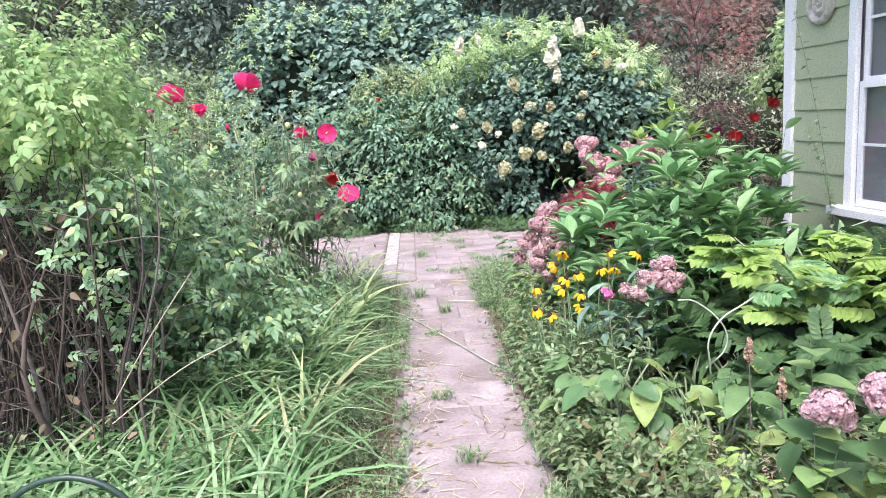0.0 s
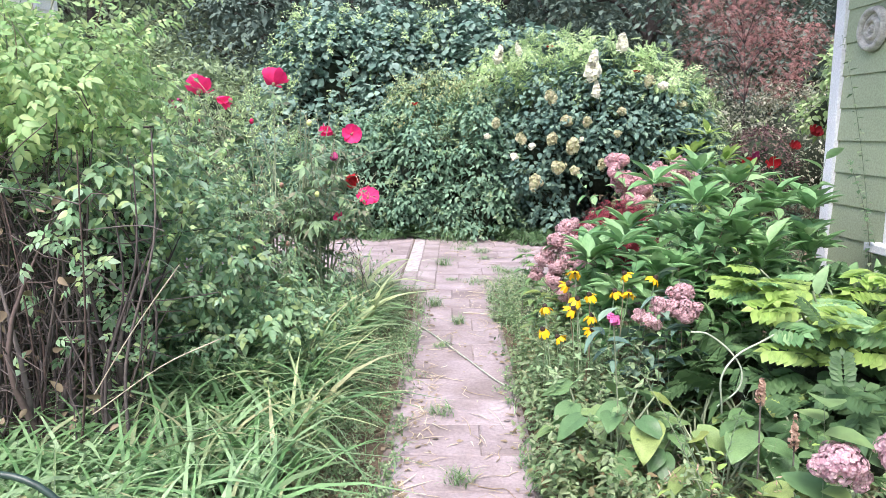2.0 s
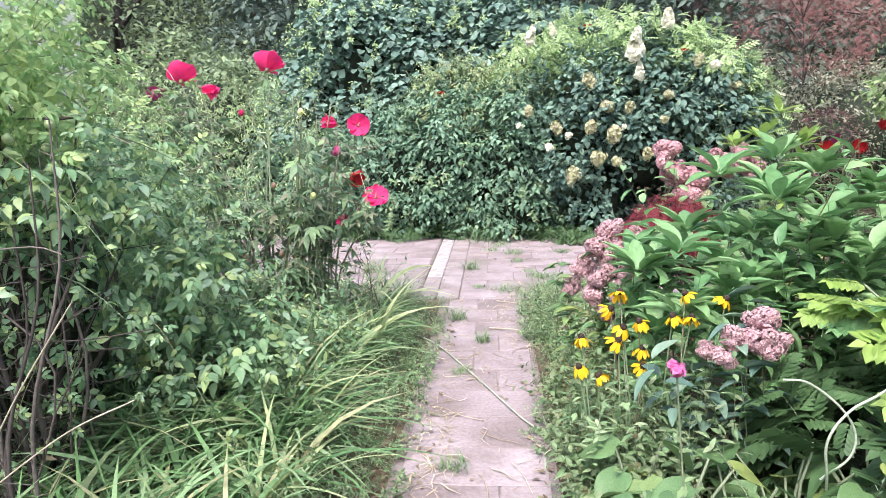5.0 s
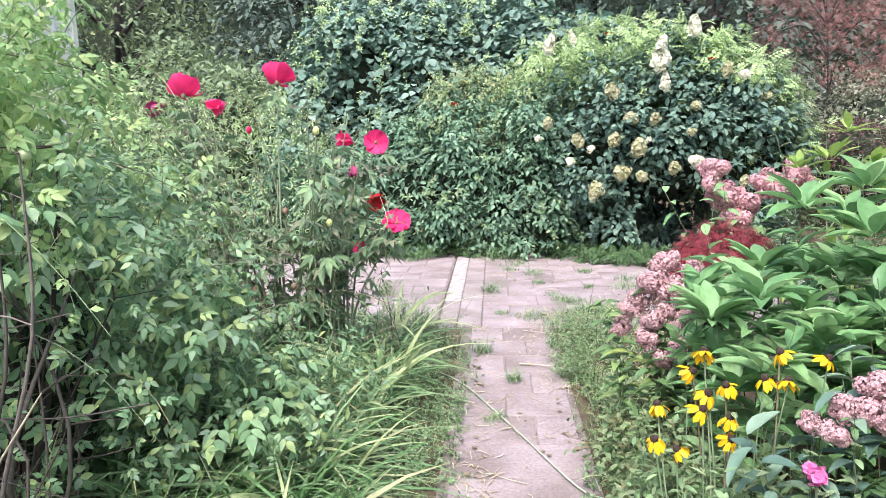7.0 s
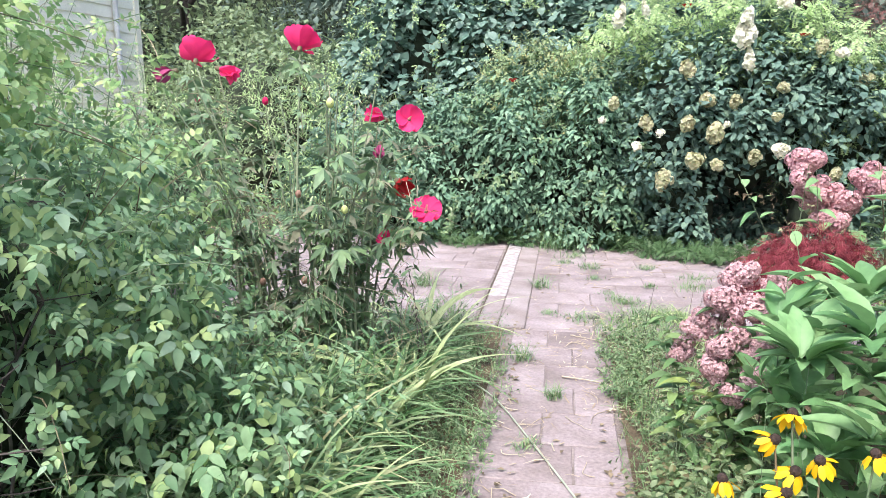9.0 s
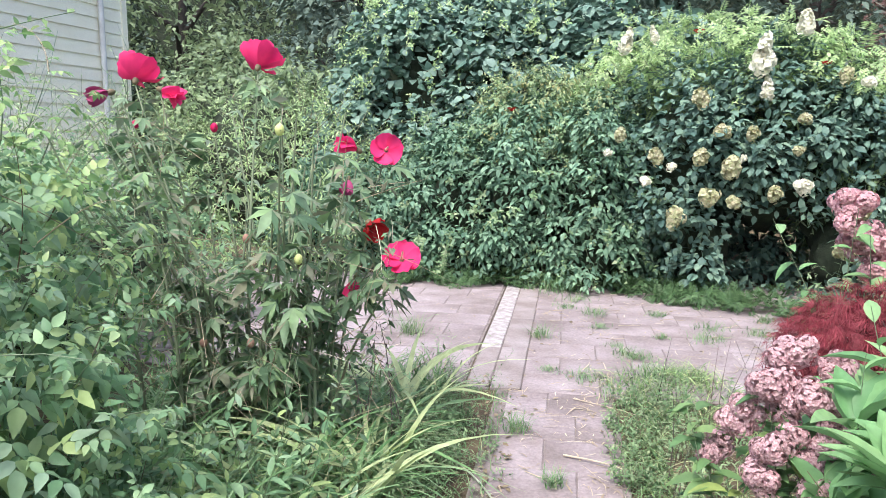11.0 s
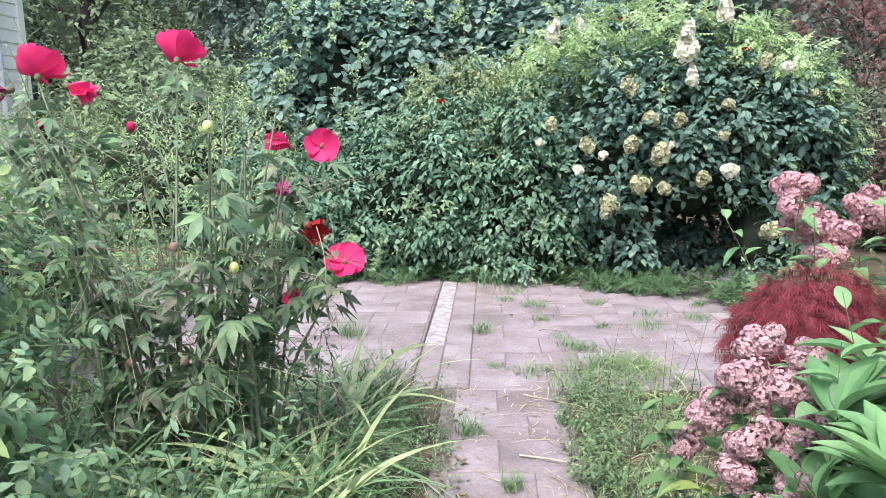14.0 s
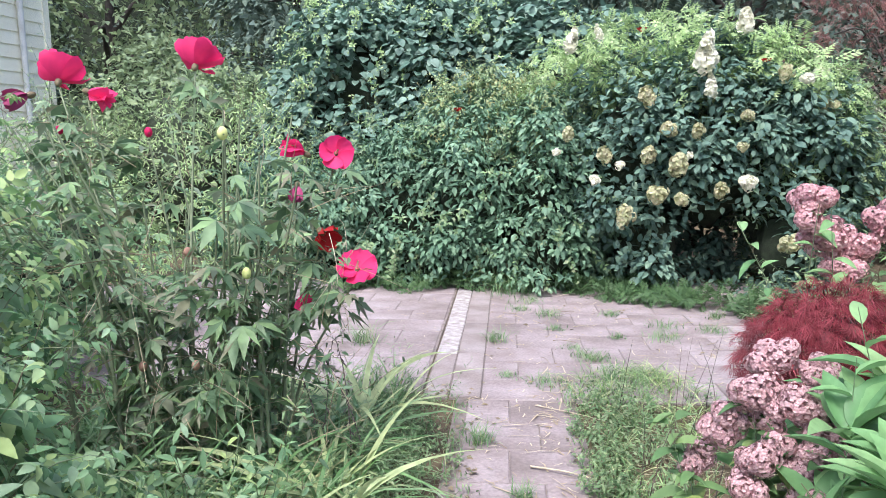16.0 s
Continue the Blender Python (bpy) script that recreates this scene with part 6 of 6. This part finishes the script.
# ---------- pavers, piece by piece ----------
path = thing("garden_path", 0.2, 5, 0, "worn pinkish concrete pavers of the garden path", "path", kind="structure")
_pave = {}


def paver(parent, x0, x1, y0, y1, mat="paver", top=0.0, name="paver"):
    w, d = round(x1 - x0 - 0.005, 3), round(y1 - y0 - 0.005, 3)
    if w < 0.03 or d < 0.03:
        return
    key = (w, d, mat)
    if key not in _pave:
        bm = boxes((-w / 2, w / 2, -d / 2, d / 2, -0.05, 0.0), bevel=0.005)
        me = bpy.data.meshes.new(name)
        bm.to_mesh(me), bm.free()
        me.materials.append(M[mat])
        _pave[key] = me
    g = random
    m = pose((x0 + x1) / 2, (y0 + y1) / 2, top + g.uniform(-0.003, 0.002), g.uniform(-0.4, 0.4), g.uniform(-0.4, 0.4), g.uniform(-0.35, 0.35))
    part(name, _pave[key], M[mat], parent, at=parent.matrix_basis.inverted() @ m)


row, y = 0, 7.0
while y > -2.9:
    d = 0.33
    if y > 5.4:
        cut = 0.16 if row % 2 == 0 else 0.31
        paver(path, -0.07, cut, y - d, y)
        paver(path, cut, 0.5, y - d, y)
    else:
        cut = 0.18 if row % 2 == 0 else 0.3
        if row % 4 == 1:
            paver(path, -0.1, cut, y - d, y), paver(path, cut, 0.5, y - d, y)
        else:
            paver(path, -0.1, 0.5, y - d, y)
    row, y = row + 1, y - d
patio = thing("patio", 1.2, 8.5, 0, "weathered pinkish paver patio with weeds in the joints", "patio", kind="structure")
y, row = 7.0, 0
while y < 10.4:
    d = 0.345
    x = 0.0
    w = 0.22 if row % 2 else 0.46
    while x < 3.3:
        paver(patio, x, min(x + w, 3.35), y, y + d)
        x, w = x + w, 0.46
    x, w = -0.36, 0.3 if row % 2 else 0.46
    while x > -3.7:
        paver(patio, x - w, x, y + 0.1, y + 0.1 + d)
        x, w = x - w, 0.46
    y, row = y + d, row + 1
for i in range(4):
    y0 = 7.02 + i * 0.85
    paver(patio, -0.185, 0.0, y0, y0 + 0.85, "edging", 0.006, "edging_slab")
    paver(patio, -0.33, -0.188, y0, y0 + 0.85, "white_strip" if i else "edging", 0.004, "edging_slab")
